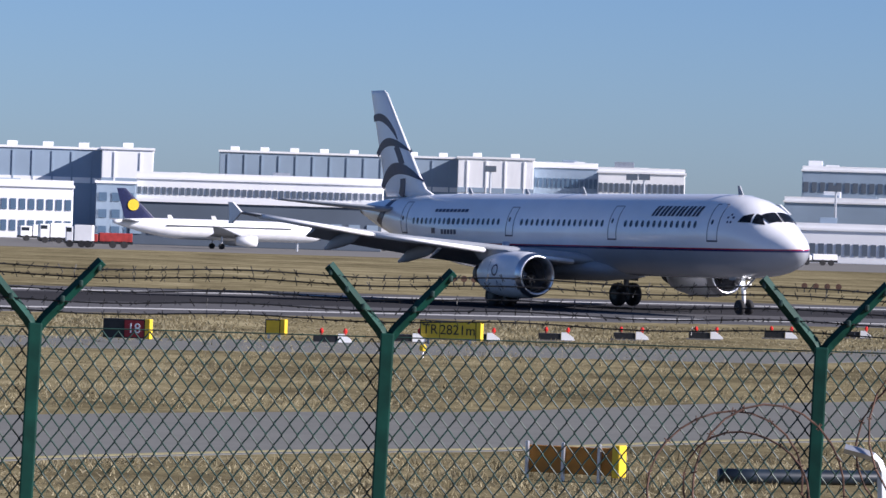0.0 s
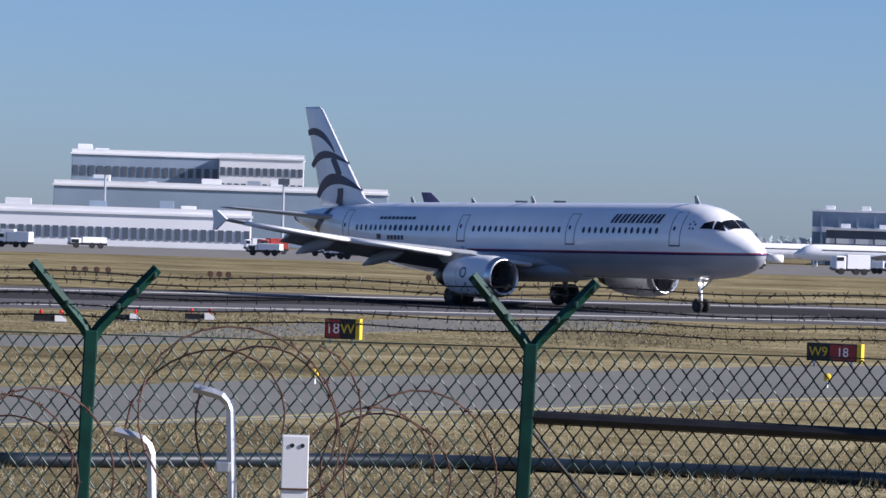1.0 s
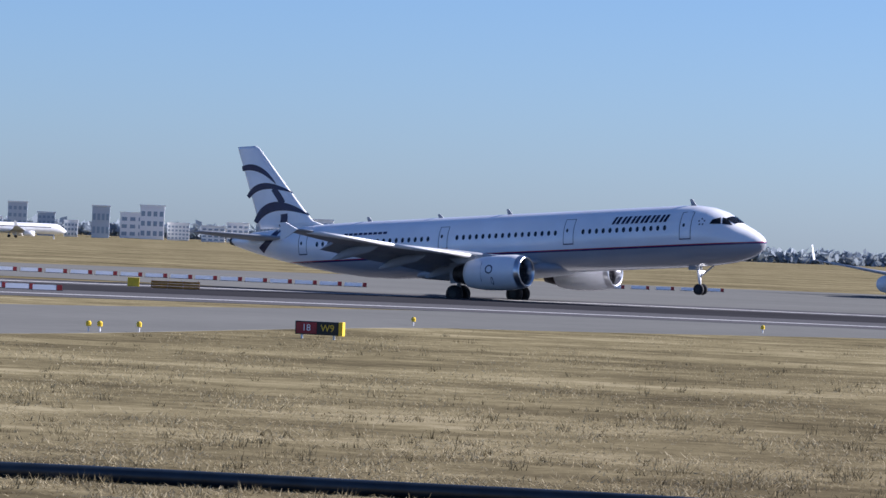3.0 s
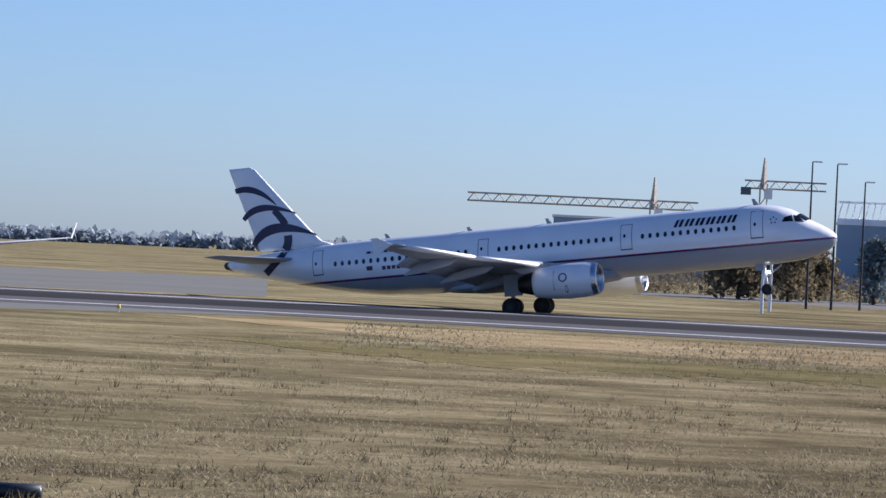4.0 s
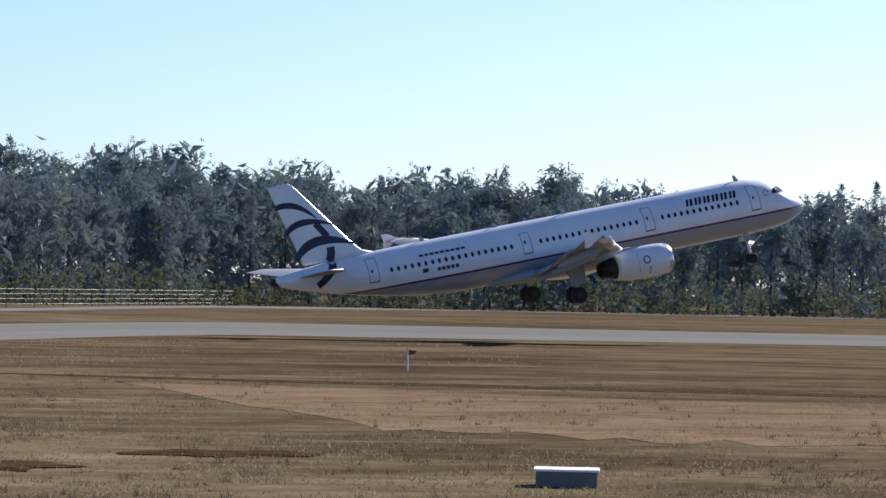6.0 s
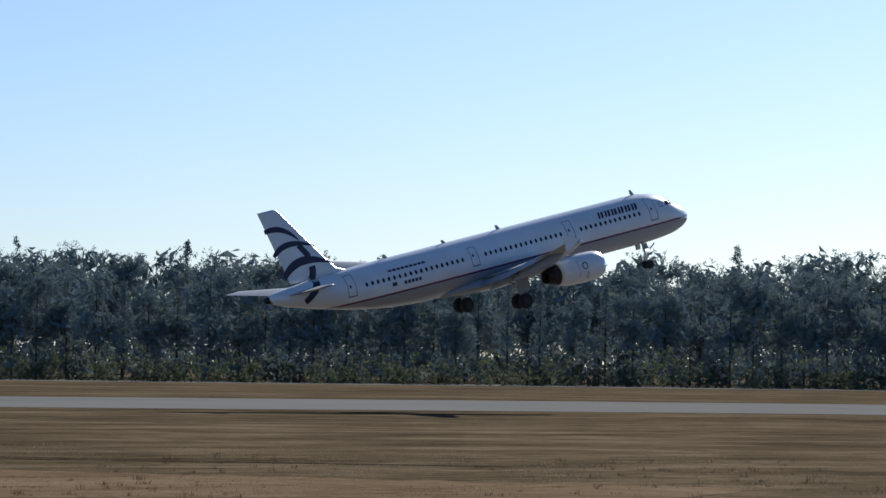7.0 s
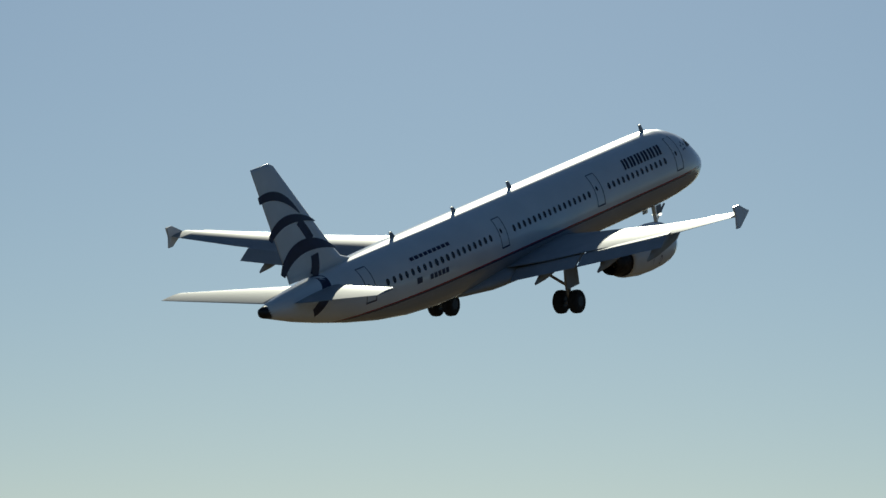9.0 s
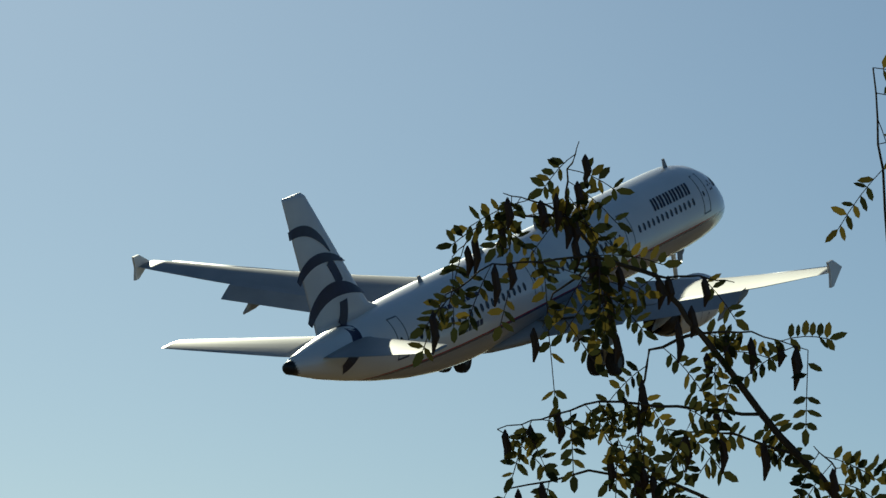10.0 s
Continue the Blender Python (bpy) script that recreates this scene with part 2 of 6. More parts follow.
def ribbon(name, rows, z, material, label, category, p0, p1, step=60, kind="structure"):
    """A paved strip between a far and a near edge that follow rows of (bearing, far, near)."""
    bm = bmesh.new()
    prev = None
    p = p0
    while p <= p1:
        f, n = lerp(rows, p)
        a = azimuth(p)
        vs = [bm.verts.new((reach(d) * math.sin(a), reach(d) * math.cos(a), z)) for d in (f, n)]
        lo = [bm.verts.new(v.co - Vector((0, 0, z + 0.05))) for v in vs]
        if prev:
            bm.faces.new((prev[0], vs[0], vs[1], prev[1]))
            bm.faces.new((prev[1], vs[1], lo[1], prev[3]))
            bm.faces.new((vs[0], prev[0], prev[2], lo[0]))
        prev = (*vs, *lo)
        p += step
    bmesh.ops.recalc_face_normals(bm, faces=bm.faces)
    return tagged(part(name, bm, material), label, category, kind=kind)


RUNWAY = [(-1400, 122, 172), (0, 115, 156), (600, 110, 148), (1290, 106, 140), (1960, 100, 133), (2620, 97, 129), (3320, 94, 124), (4110, 94, 122),
          (5500, 97, 124), (6870, 100, 131), (7950, 97, 132), (8700, 90, 124), (9500, 68, 90), (10730, 67, 86), (12264, 63, 81), (15000, 63, 81)]
TAXIWAY = [(-1400, 370, 460), (0, 322, 392), (600, 285, 355), (1290, 245, 314), (1960, 207, 268), (2620, 176, 229), (3320, 140, 192), (4110, 122, 152), (5600, 112, 126)]


def edge(rows, a, b):
    """A thin strip between two shares of a wider one."""
    return [(p, f + (n - f) * a, f + (n - f) * b) for p, f, n in rows]


def build_soil():
    rnd = random.Random(6)
    earth = mat("dark_bare_soil", (0.06, 0.038, 0.022), 1.0, 0, 0.3, 1.5, 0.5, spec=0.0)
    for p, d, wp, hp in ((8090, 290, 70, 7), (8350, 303, 120, 9), (8800, 306, 90, 8), (8460, 362, 140, 12), (8750, 365, 150, 12), (8200, 362, 40, 6), (7650, 408, 60, 8), (8330, 370, 60, 6), (9100, 330, 130, 10), (9500, 300, 140, 9), (7300, 215, 60, 4)):
        bm = bmesh.new()
        rim = []
        f1, f2, f3 = (rnd.uniform(0, 6.28) for _ in range(3))
        for k in range(26):
            a = k * math.tau / 26
            q = 1 + 0.28 * math.sin(2 * a + f1) + 0.2 * math.sin(5 * a + f2) + 0.12 * math.sin(9 * a + f3) + rnd.uniform(-0.08, 0.08)
            pp, dd = p + wp * q * math.cos(a), d + hp * 0.8 * q * math.sin(a)
            rim.append(bm.verts.new((reach(dd) * math.sin(azimuth(pp)), reach(dd) * math.cos(azimuth(pp)), 0.012 + 0.02 * rnd.random())))
        c = bm.verts.new((reach(d) * math.sin(azimuth(p)), reach(d) * math.cos(azimuth(p)), 0.07))
        for k in range(26):
            bm.faces.new((rim[k], rim[(k + 1) % 26], c))
        tagged(part("soil_patch", bm, earth), "patch of dark bare soil in the dry grass", "soil", "soil patches")


def build_pavement():
    ribbon("runway", RUNWAY, 0.02, TARMAC, "dark rubber-stained asphalt runway with white edge lines", "runway", -1400, 8320)
    ribbon("runway_south", RUNWAY, 0.02, CONCRETE, "pale concrete end of the runway", "runway", 8320, 15000)
    ribbon("runway_south", [(8180, 89, 90), (8320, 87.8, 126)], 0.03, CONCRETE, "pale concrete end of the runway", "runway", 8180, 8320, 20)
    ribbon("north_apron", [(-1400, 30, 51), (2900, 30, 47)], 0.012, CONCRETE, "pale concrete apron before the airport buildings", "apron", -1400, 2900)
    ribbon("runway_line", edge(RUNWAY, 0.81, 0.845), 0.026, LINE, "worn white runway edge line", "road marking", -1400, 8320)
    ribbon("runway_line", edge(RUNWAY, 0.12, 0.15), 0.026, LINE, "worn white runway edge line", "road marking", -1400, 8320)
    rubber = layered("tyre_rubber_stain", [(0.3, (0.03, 0.03, 0.034)), (0.7, (0.06, 0.06, 0.064))], 0.8, [(0.05, 0.4), (0.8, 0.3), (9.0, 0.3)])
    ribbon("runway_rubber", edge(RUNWAY, 0.22, 0.58), 0.0235, rubber, "dark tyre rubber band along the runway", "road marking", -1400, 8320)
    ribbon("runway_patch", [(p, f + 2.5, f + 2.6 + (n - f) * 0.42 * min(1, (p - 8400) / 500, (11200 - p) / 700)) for p, f, n in [(q, *lerp(RUNWAY, q)) for q in range(8420, 11200, 60)]], 0.026, TAXI, "darker asphalt strip on the pale runway end", "road marking", 8420, 11160)
    ribbon("taxiway", TAXIWAY, 0.012, TAXI, "grey asphalt taxiway beside the runway", "taxiway", -1400, 5600)
    ribbon("taxiway_line", edge(TAXIWAY, 0.93, 0.97), 0.018, YLINE, "faded yellow taxiway edge line", "road marking", -1400, 2900)
    ribbon("far_taxiway", [(2300, 66, 84), (3400, 66, 90), (4300, 62, 100), (5600, 60, 92)], 0.012, TAXI, "grey taxiway beyond the runway", "taxiway", 2500, 5600)
    ribbon("service_road", [(-1400, 212, 232), (600, 196, 216), (1290, 144, 166), (1700, 138, 150)], 0.012, TAXI, "narrow grey service strip in the grass", "road", -1400, 1700)
    jit = random.Random(15)
    band = []
    for p in range(9300, 12101, 60):
        k = min(1, (p - 9300) / 500, (12100 - p) / 500)
        f = 176 + (p - 9300) * 0.014
        band.append((p, f + jit.uniform(-1.5, 1.5), f + 0.2 + (70 + jit.uniform(-6, 6)) * k))
    ribbon("golden_band", band, 0.012, GOLD, "band of golden dry grass in the brown turf", "grass", 9300, 12100, 60)
    # tall straw and a mown olive strip along the runway's near edge
    jit = random.Random(8)
    tall, mown = [], []
    for p in range(5400, 8301, 50):
        n = lerp(RUNWAY, p)[1]
        k = min(1, (p - 5400) / 500, (8300 - p) / 500)
        tall.append((p, n + 9 + jit.uniform(-1, 1), n + 9.2 + k * 24 + jit.uniform(-2.5, 2.5) * k))
        mown.append((p, n + 44 + jit.uniform(-2, 2) * k, n + 44.2 + k * 26 + jit.uniform(-4, 4) * k))
    ribbon("tall_grass_strip", tall, 0.012, GOLD, "strip of tall golden straw beside the runway", "grass", 5400, 8300, 50)
    ribbon("mown_strip", mown, 0.012, OLIVE, "olive green strip of mown grass", "grass", 5400, 8300, 50)
    ribbon("apron", [(6000, 50, 56), (7100, 52, 66), (7700, 54, 70), (8300, 56, 68), (9000, 54, 60)], 0.012, CONCRETE, "pale concrete apron road by the fire station", "apron", 6000, 9000)
    ribbon("far_road", [(9000, 54, 59), (9500, 38, 42), (10000, 35.5, 38.5), (15000, 35.5, 38.5)], 0.012, CONCRETE, "pale perimeter road along the woods", "road", 9000, 15000)
    ribbon("dirt_track", [(8900, 164, 164.4), (9600, 168, 173), (10730, 172, 177), (11300, 178, 180), (11700, 181, 181.4)], 0.012, mat("bare_earth", (0.06, 0.045, 0.03), 1.0, 0, 0.3, 1, spec=0.0), "thin bare earth track in the grass", "track", 8900, 11700)


# ---- airliner ----
X0 = 21.97


def fuselage_rings(length=43.7, n=40):
    """Cross sections from the nose back: station from the nose, half width, bottom, top."""
    rows = [(0.0, 0.04, 3.13, 3.21), (0.06, 0.24, 2.93, 3.40), (0.2, 0.44, 2.74, 3.58), (0.5, 0.72, 2.50, 3.84), (1.0, 1.04, 2.26, 4.16), (1.7, 1.37, 2.06, 4.54), (2.3, 1.56, 1.95, 4.98),
            (2.9, 1.70, 1.89, 5.36), (3.8, 1.84, 1.82, 5.68), (5.0, 1.94, 1.77, 5.88), (6.5, 1.975, 1.75, 5.92), (9, 1.975, 1.75, 5.92), (14, 1.975, 1.75, 5.92), (20, 1.975, 1.75, 5.92),
            (26, 1.975, 1.75, 5.92), (29.5, 1.96, 1.79, 5.92), (32, 1.89, 1.98, 5.92), (34.5, 1.73, 2.34, 5.89), (37, 1.46, 2.84, 5.82), (39.5, 1.10, 3.44, 5.70),
            (41.5, 0.76, 3.98, 5.54), (43.0, 0.46, 4.46, 5.38), (43.7, 0.28, 4.70, 5.24)]
    rings = []
    for xn, w, b, t in rows:
        zc = (b + t) / 2
        rings.append([(X0 - xn, w * math.cos(k * math.tau / n), zc + (t - b) / 2 * math.sin(k * math.tau / n)) for k in range(n)])
    return rings


def livery_mat():
    m = mat("livery_white", (0.87, 0.875, 0.885), 0.27, 0, 0.03, 0.5, coat=0.6)
    m.node_tree.nodes["Principled BSDF"].inputs["Coat Roughness"].default_value = 0.06
    nt = m.node_tree
    b = nt.nodes["Principled BSDF"]
    src = b.inputs["Base Color"].links[0].from_socket
    tc = nt.nodes.new("ShaderNodeTexCoord")
    sep = nt.nodes.new("ShaderNodeSeparateXYZ")
    nt.links.new(tc.outputs["Object"], sep.inputs[0])
    mr = nt.nodes.new("ShaderNodeMapRange")
    mr.inputs["From Min"].default_value, mr.inputs["From Max"].default_value = 2.0, 5.0
    nt.links.new(sep.outputs["Z"], mr.inputs["Value"])
    r = nt.nodes.new("ShaderNodeValToRGB")
    nt.links.new(mr.outputs[0], r.inputs["Fac"])
    r.color_ramp.interpolation = "CONSTANT"
    e = r.color_ramp.elements
    e[0].position, e[0].color = 0.0, (0.33, 0.35, 0.39, 1)
    e[1].position, e[1].color = 0.375, (0.03, 0.02, 0.10, 1)
    for pos, c in ((0.405, (0.4, 0.03, 0.05)), (0.425, (0.87, 0.875, 0.885))):
        x = e.new(pos)
        x.color = (*c, 1)
    mix = nt.nodes.new("ShaderNodeMix")
    mix.data_type, mix.blend_type = "RGBA", "MULTIPLY"
    mix.inputs["Factor"].default_value = 1.0
    gain = nt.nodes.new("ShaderNodeMix")
    gain.data_type, gain.blend_type = "RGBA", "DIVIDE"
    gain.inputs["Factor"].default_value = 1.0
    nt.links.new(src, gain.inputs[6])
    gain.inputs[7].default_value = (0.87, 0.875, 0.885, 1)
    nt.links.new(gain.outputs[2], mix.inputs[6])
    nt.links.new(r.outputs["Color"], mix.inputs[7])
    nt.links.new(mix.outputs[2], b.inputs["Base Color"])
    return m


def airfoil(xle, xte, y, z, thick, vertical=False, droop=0.0, n=9):
    """A closed section from the leading to the trailing edge."""
    up, lo = [], []
    for i in range(n):
        u = (1 - math.cos(math.pi * i / (n - 1))) / 2
        tk = thick * (1.48 * math.sqrt(u) - 0.63 * u - 1.76 * u * u + 1.42 * u ** 3 - 0.51 * u ** 4) * 2
        x = xle + (xte - xle) * u
        c = -droop * max(0, u - 0.7) ** 1.5
        up.append((x, tk / 2 + c))
        lo.append((x, -tk / 2 + c))
    pts = up + lo[-2:0:-1]
    if vertical:
        return [(x, y + t, z) for x, t in pts]
    return [(x, y, z + t) for x, t in pts]


def side_y(x, z):
    """Half width of the body at station x and height z."""
    rows = fuselage_rings(n=4)
    xn = X0 - x
    for a, b in zip(rows, rows[1:]):
        xa, xb = X0 - a[0][0], X0 - b[0][0]
        if xa <= xn <= xb:
            k = (xn - xa) / (xb - xa)
            w = a[0][1] + (b[0][1] - a[0][1]) * k
            top = a[1][2] + (b[1][2] - a[1][2]) * k
            bot = a[3][2] + (b[3][2] - a[3][2]) * k
            q = (z - (top + bot) / 2) / ((top - bot) / 2)
            return w * math.sqrt(max(0.0, 1 - q * q))
    return 0.0


def on_skin(outline, side, off=0.012, fine=0):
    """A thin plate that hugs the body's side: outline of (x, z)."""
    bm = bmesh.new()
    vs = [bm.verts.new((x, side * (side_y(x, z) + off), z)) for x, z in outline]
    inner = [bm.verts.new((v.co.x, v.co.y - side * 0.03, v.co.z)) for v in vs]
    n = len(vs)
    bm.faces.new(vs)
    for k in range(n):
        bm.faces.new((vs[k], inner[k], inner[(k + 1) % n], vs[(k + 1) % n]))
    bmesh.ops.recalc_face_normals(bm, faces=bm.faces)
    return bm


def skin_patch(quad, side, off=0.02, n=6, front=False):
    """A four-cornered plate that follows the skin; corners (x, z), or (x, y) where it lies on the upper front."""
    bm = bmesh.new()
    grid = []
    for i in range(n + 1):
        row = []
        for j in range(n + 1):
            u, v = i / n, j / n
            a = [quad[0][k] * (1 - u) + quad[1][k] * u for k in (0, 1)]
            c = [quad[3][k] * (1 - u) + quad[2][k] * u for k in (0, 1)]
            x, q = a[0] * (1 - v) + c[0] * v, a[1] * (1 - v) + c[1] * v
            if front:
                row.append(bm.verts.new((x + off, side * q, top_z(x, q) + off)))
            else:
                row.append(bm.verts.new((x, side * (side_y(x, q) + off), q)))
        grid.append(row)
    for i in range(n):
        for j in range(n):
            bm.faces.new((grid[i][j], grid[i + 1][j], grid[i + 1][j + 1], grid[i][j + 1]))
    bmesh.ops.solidify(bm, geom=bm.faces[:], thickness=0.01)
    bmesh.ops.recalc_face_normals(bm, faces=bm.faces)
    return bm


def top_z(x, y):
    """Height of the upper skin at station x and distance y from the middle."""
    rows = fuselage_rings(n=4)
    xn = X0 - x
    for a, c in zip(rows, rows[1:]):
        xa, xb = X0 - a[0][0], X0 - c[0][0]
        if xa <= xn <= xb:
            k = (xn - xa) / (xb - xa)
            w = a[0][1] + (c[0][1] - a[0][1]) * k
            top = a[1][2] + (c[1][2] - a[1][2]) * k
            bot = a[3][2] + (c[3][2] - a[3][2]) * k
            return (top + bot) / 2 + (top - bot) / 2 * math.sqrt(max(0.0, 1 - (y / w) ** 2))
    return 5.0


def skin_bar(pts, width, side, off=0.014):
    """A painted line of some width along (x, z) points on the body's side."""
    bm = bmesh.new()
    prev = None
    for i, (x, z) in enumerate(pts):
        a, b = pts[max(0, i - 1)], pts[min(len(pts) - 1, i + 1)]
        dx, dz = b[0] - a[0], b[1] - a[1]
        l = math.hypot(dx, dz) or 1
        nx, nz = -dz / l * width / 2, dx / l * width / 2
        row = [bm.verts.new((x + s * nx, side * (side_y(x + s * nx, z + s * nz) + o), z + s * nz)) for s, o in ((1, off), (-1, off), (-1, off - 0.03), (1, off - 0.03))]
        if prev:
            for k in range(4):
                bm.faces.new((prev[k], prev[(k + 1) % 4], row[(k + 1) % 4], row[k]))
        prev = row
    bmesh.ops.recalc_face_normals(bm, faces=bm.faces)
    return bm


def wing(side, parent, m_top, detailed=True):
    def sec(y, xle, xte, z, th, droop=0):
        return airfoil(xle, xte, side * y, z, th, droop=droop)
    w = part("wing", loft([sec(0.5, 6.0, -2.0, 2.45, 0.85), sec(1.9, 5.2, -2.0, 2.55, 0.80), sec(4.2, 3.85, -2.2, 2.86, 0.62, 0.5), sec(6.4, 2.5, -2.4, 3.18, 0.5, 0.5),
                           sec(10, 0.4, -3.35, 3.66, 0.34, 0.5), sec(13.5, -1.6, -4.25, 4.24, 0.24, 0.3), sec(16.3, -3.2, -5.0, 4.76, 0.17), sec(16.9, -3.6, -5.1, 4.88, 0.1)]),
             GREYP, parent, "pale grey swept wing with lowered flaps", True)
    # slats and flaps
    for y0, y1, x0, x1, z0, z1 in ((2.6, 5.0, 4.95, 3.55, 2.46, 2.82), (6.5, 11.3, 2.62, -0.22, 3.04, 3.78), (11.4, 16.2, -0.3, -3.1, 3.8, 4.68)):
        part("slat", loft([airfoil(x + 0.3, x - 0.8, side * y, z - 0.02, 0.27) for y, x, z in ((y0, x0, z0), (y1, x1, z1))]), WHITE, w, "white leading edge slat", True)
    for y0, y1, xa, xb, z0, z1 in ((2.1, 6.3, -1.4, -1.9, 2.35, 2.95), (6.5, 12.6, -2.0, -3.9, 2.98, 4.05)):
        part("flap", loft([[(x, side * y, z) for x, z in ((xx, zz + 0.1), (xx - 0.5, zz + 0.06), (xx - 1.35, zz - 0.42), (xx - 0.5, zz - 0.16))] for y, xx, zz in ((y0, xa, z0), (y1, xb, z1))]), GREYP, w, "lowered grey flap")
    for y, x, z in ((3.6, -0.6, 2.35), (7.9, -1.5, 2.95), (11.6, -2.8, 3.6)):
        rings = []
        for u, r, dz in ((1.6, 0.04, 0.12), (1.0, 0.2, 0.0), (0.0, 0.27, -0.1), (-1.2, 0.24, -0.32), (-2.2, 0.05, -0.62)):
            rings.append([(x + u, side * (y + r * 0.7 * math.cos(k * math.tau / 10)), z + dz + r * 1.3 * math.sin(k * math.tau / 10)) for k in range(10)])
        part("flap_fairing", loft(rings), GREYP, w, "grey flap track fairing", True)
    # wingtip fence, above and below the tip
    bm = bmesh.new()
    loft([[(x, side * (17.0 + o), z) for x, z in ((-3.9, 4.9), (-4.85, 5.4), (-5.35, 5.4), (-5.22, 4.88), (-5.32, 4.3), (-5.0, 4.3))] for o in (-0.05, 0.05)], bm)
    part("wingtip_fence", bm, WHITE, w, "arrow-shaped wingtip fence")
    return w


def nacelle(side, parent):
    yc, zc = side * 5.75, 1.78

    def ring(x, r, dz=0, n=28):
        return [(x, yc + r * math.cos(k * math.tau / n), zc + dz + r * math.sin(k * math.tau / n)) for k in range(n)]
    e = part("engine", loft([ring(6.75, 1.0), ring(6.45, 1.12), ring(5.9, 1.18), ring(4.8, 1.2), ring(3.6, 1.14), ring(2.6, 0.98), ring(2.3, 0.9), ring(2.3, 0.84), ring(3.5, 0.9)], caps=False), WHITE, parent, "white engine nacelle", True)
    part("inlet_lip", loft([ring(6.45, 1.125), ring(6.75, 1.05), ring(6.86, 0.96), ring(6.75, 0.88), ring(6.2, 0.82)], caps=False), METAL, e, "polished metal inlet lip", True)
    part("inlet_duct", loft([ring(6.3, 0.83), ring(5.2, 0.80), ring(5.1, 0.02)], caps=False), mat("inlet_shade", (0.12, 0.12, 0.13), 0.5, 0.5, 0.1, 3), e)
    fan = bmesh.new()
    for k in range(22):
        a = k * math.tau / 22
        c, s, c2, s2 = math.cos(a), math.sin(a), math.cos(a + 0.2), math.sin(a + 0.2)
        fan.faces.new([fan.verts.new(v) for v in ((5.35, yc + 0.2 * c, zc + 0.2 * s), (5.4, yc + 0.79 * c, zc + 0.79 * s), (5.22, yc + 0.79 * c2, zc + 0.79 * s2), (5.2, yc + 0.2 * c2, zc + 0.2 * s2))])
    part("fan", fan, METAL, e)
    part("spinner", loft([ring(5.75, 0.02), ring(5.55, 0.14), ring(5.25, 0.26)], caps=False), GREYP, e, "", True)
    part("exhaust", loft([ring(2.4, 0.82), ring(1.7, 0.66), ring(1.2, 0.52), ring(1.2, 0.46), ring(2.2, 0.5)], caps=False), mat("burnt_metal", (0.05, 0.045, 0.045), 0.5, 0.8, 0.3, 4), e, "dark burnt exhaust cone", True)
    bm = loft([[(x, yc + o, z) for x, z in ((5.2, zc + 1.1), (3.9, 3.05), (0.6, 3.0), (1.4, zc + 0.7), (2.4, zc + 0.8))] for o in (-0.2, 0.2)])
    part("pylon", bm, GREYP, e, "grey engine pylon")
    # round badge and small hatch on the cowl
    for u, v, wd, hg in ((4.55, 0.25, 0.30, 0.30), (4.75, -0.55, 0.1, 0.26), (3.9, 0.1, 0.03, 0.7)):
        bm = bmesh.new()
        n = 20
        outer, inner = [], []
        for k in range(n):
            a = k * math.tau / n
            for lst, f in ((outer, 1.0), (inner, 0.72)):
                x, z = u + wd * f * math.cos(a), v + hg * f * math.sin(a)
                lst.append(bm.verts.new((x, yc + side * (math.sqrt(max(0.0, 1.2 ** 2 - z * z)) + 0.015), zc + z)))
        for k in range(n):
            bm.faces.new((outer[k], outer[(k + 1) % n], inner[(k + 1) % n], inner[k]))
        part("cowl_badge", bm, NAVY, e, "dark round mark on the cowl")
    return e


def wheel(parent, x, y, r, w):
    rings = []
    for yy, rr in ((-w / 2, r * 0.55), (-w / 2, r * 0.86), (-w * 0.36, r * 0.97), (0, r), (w * 0.36, r * 0.97), (w / 2, r * 0.86), (w / 2, r * 0.55)):
        rings.append([(x + rr * math.cos(k * math.tau / 24), y + yy, r + rr * math.sin(k * math.tau / 24)) for k in range(24)])
    t = part("tyre", loft(rings), RUBBER, parent, "black rubber tyre", True)
    part("rim", loft([[(x + rr * math.cos(k * math.tau / 16), y + yy, r + rr * math.sin(k * math.tau / 16)) for k in range(16)] for yy, rr in ((-w * 0.53, r * 0.42), (-w * 0.45, r * 0.54), (w * 0.45, r * 0.54), (w * 0.53, r * 0.42))]), BLACK, t, "dark wheel rim")


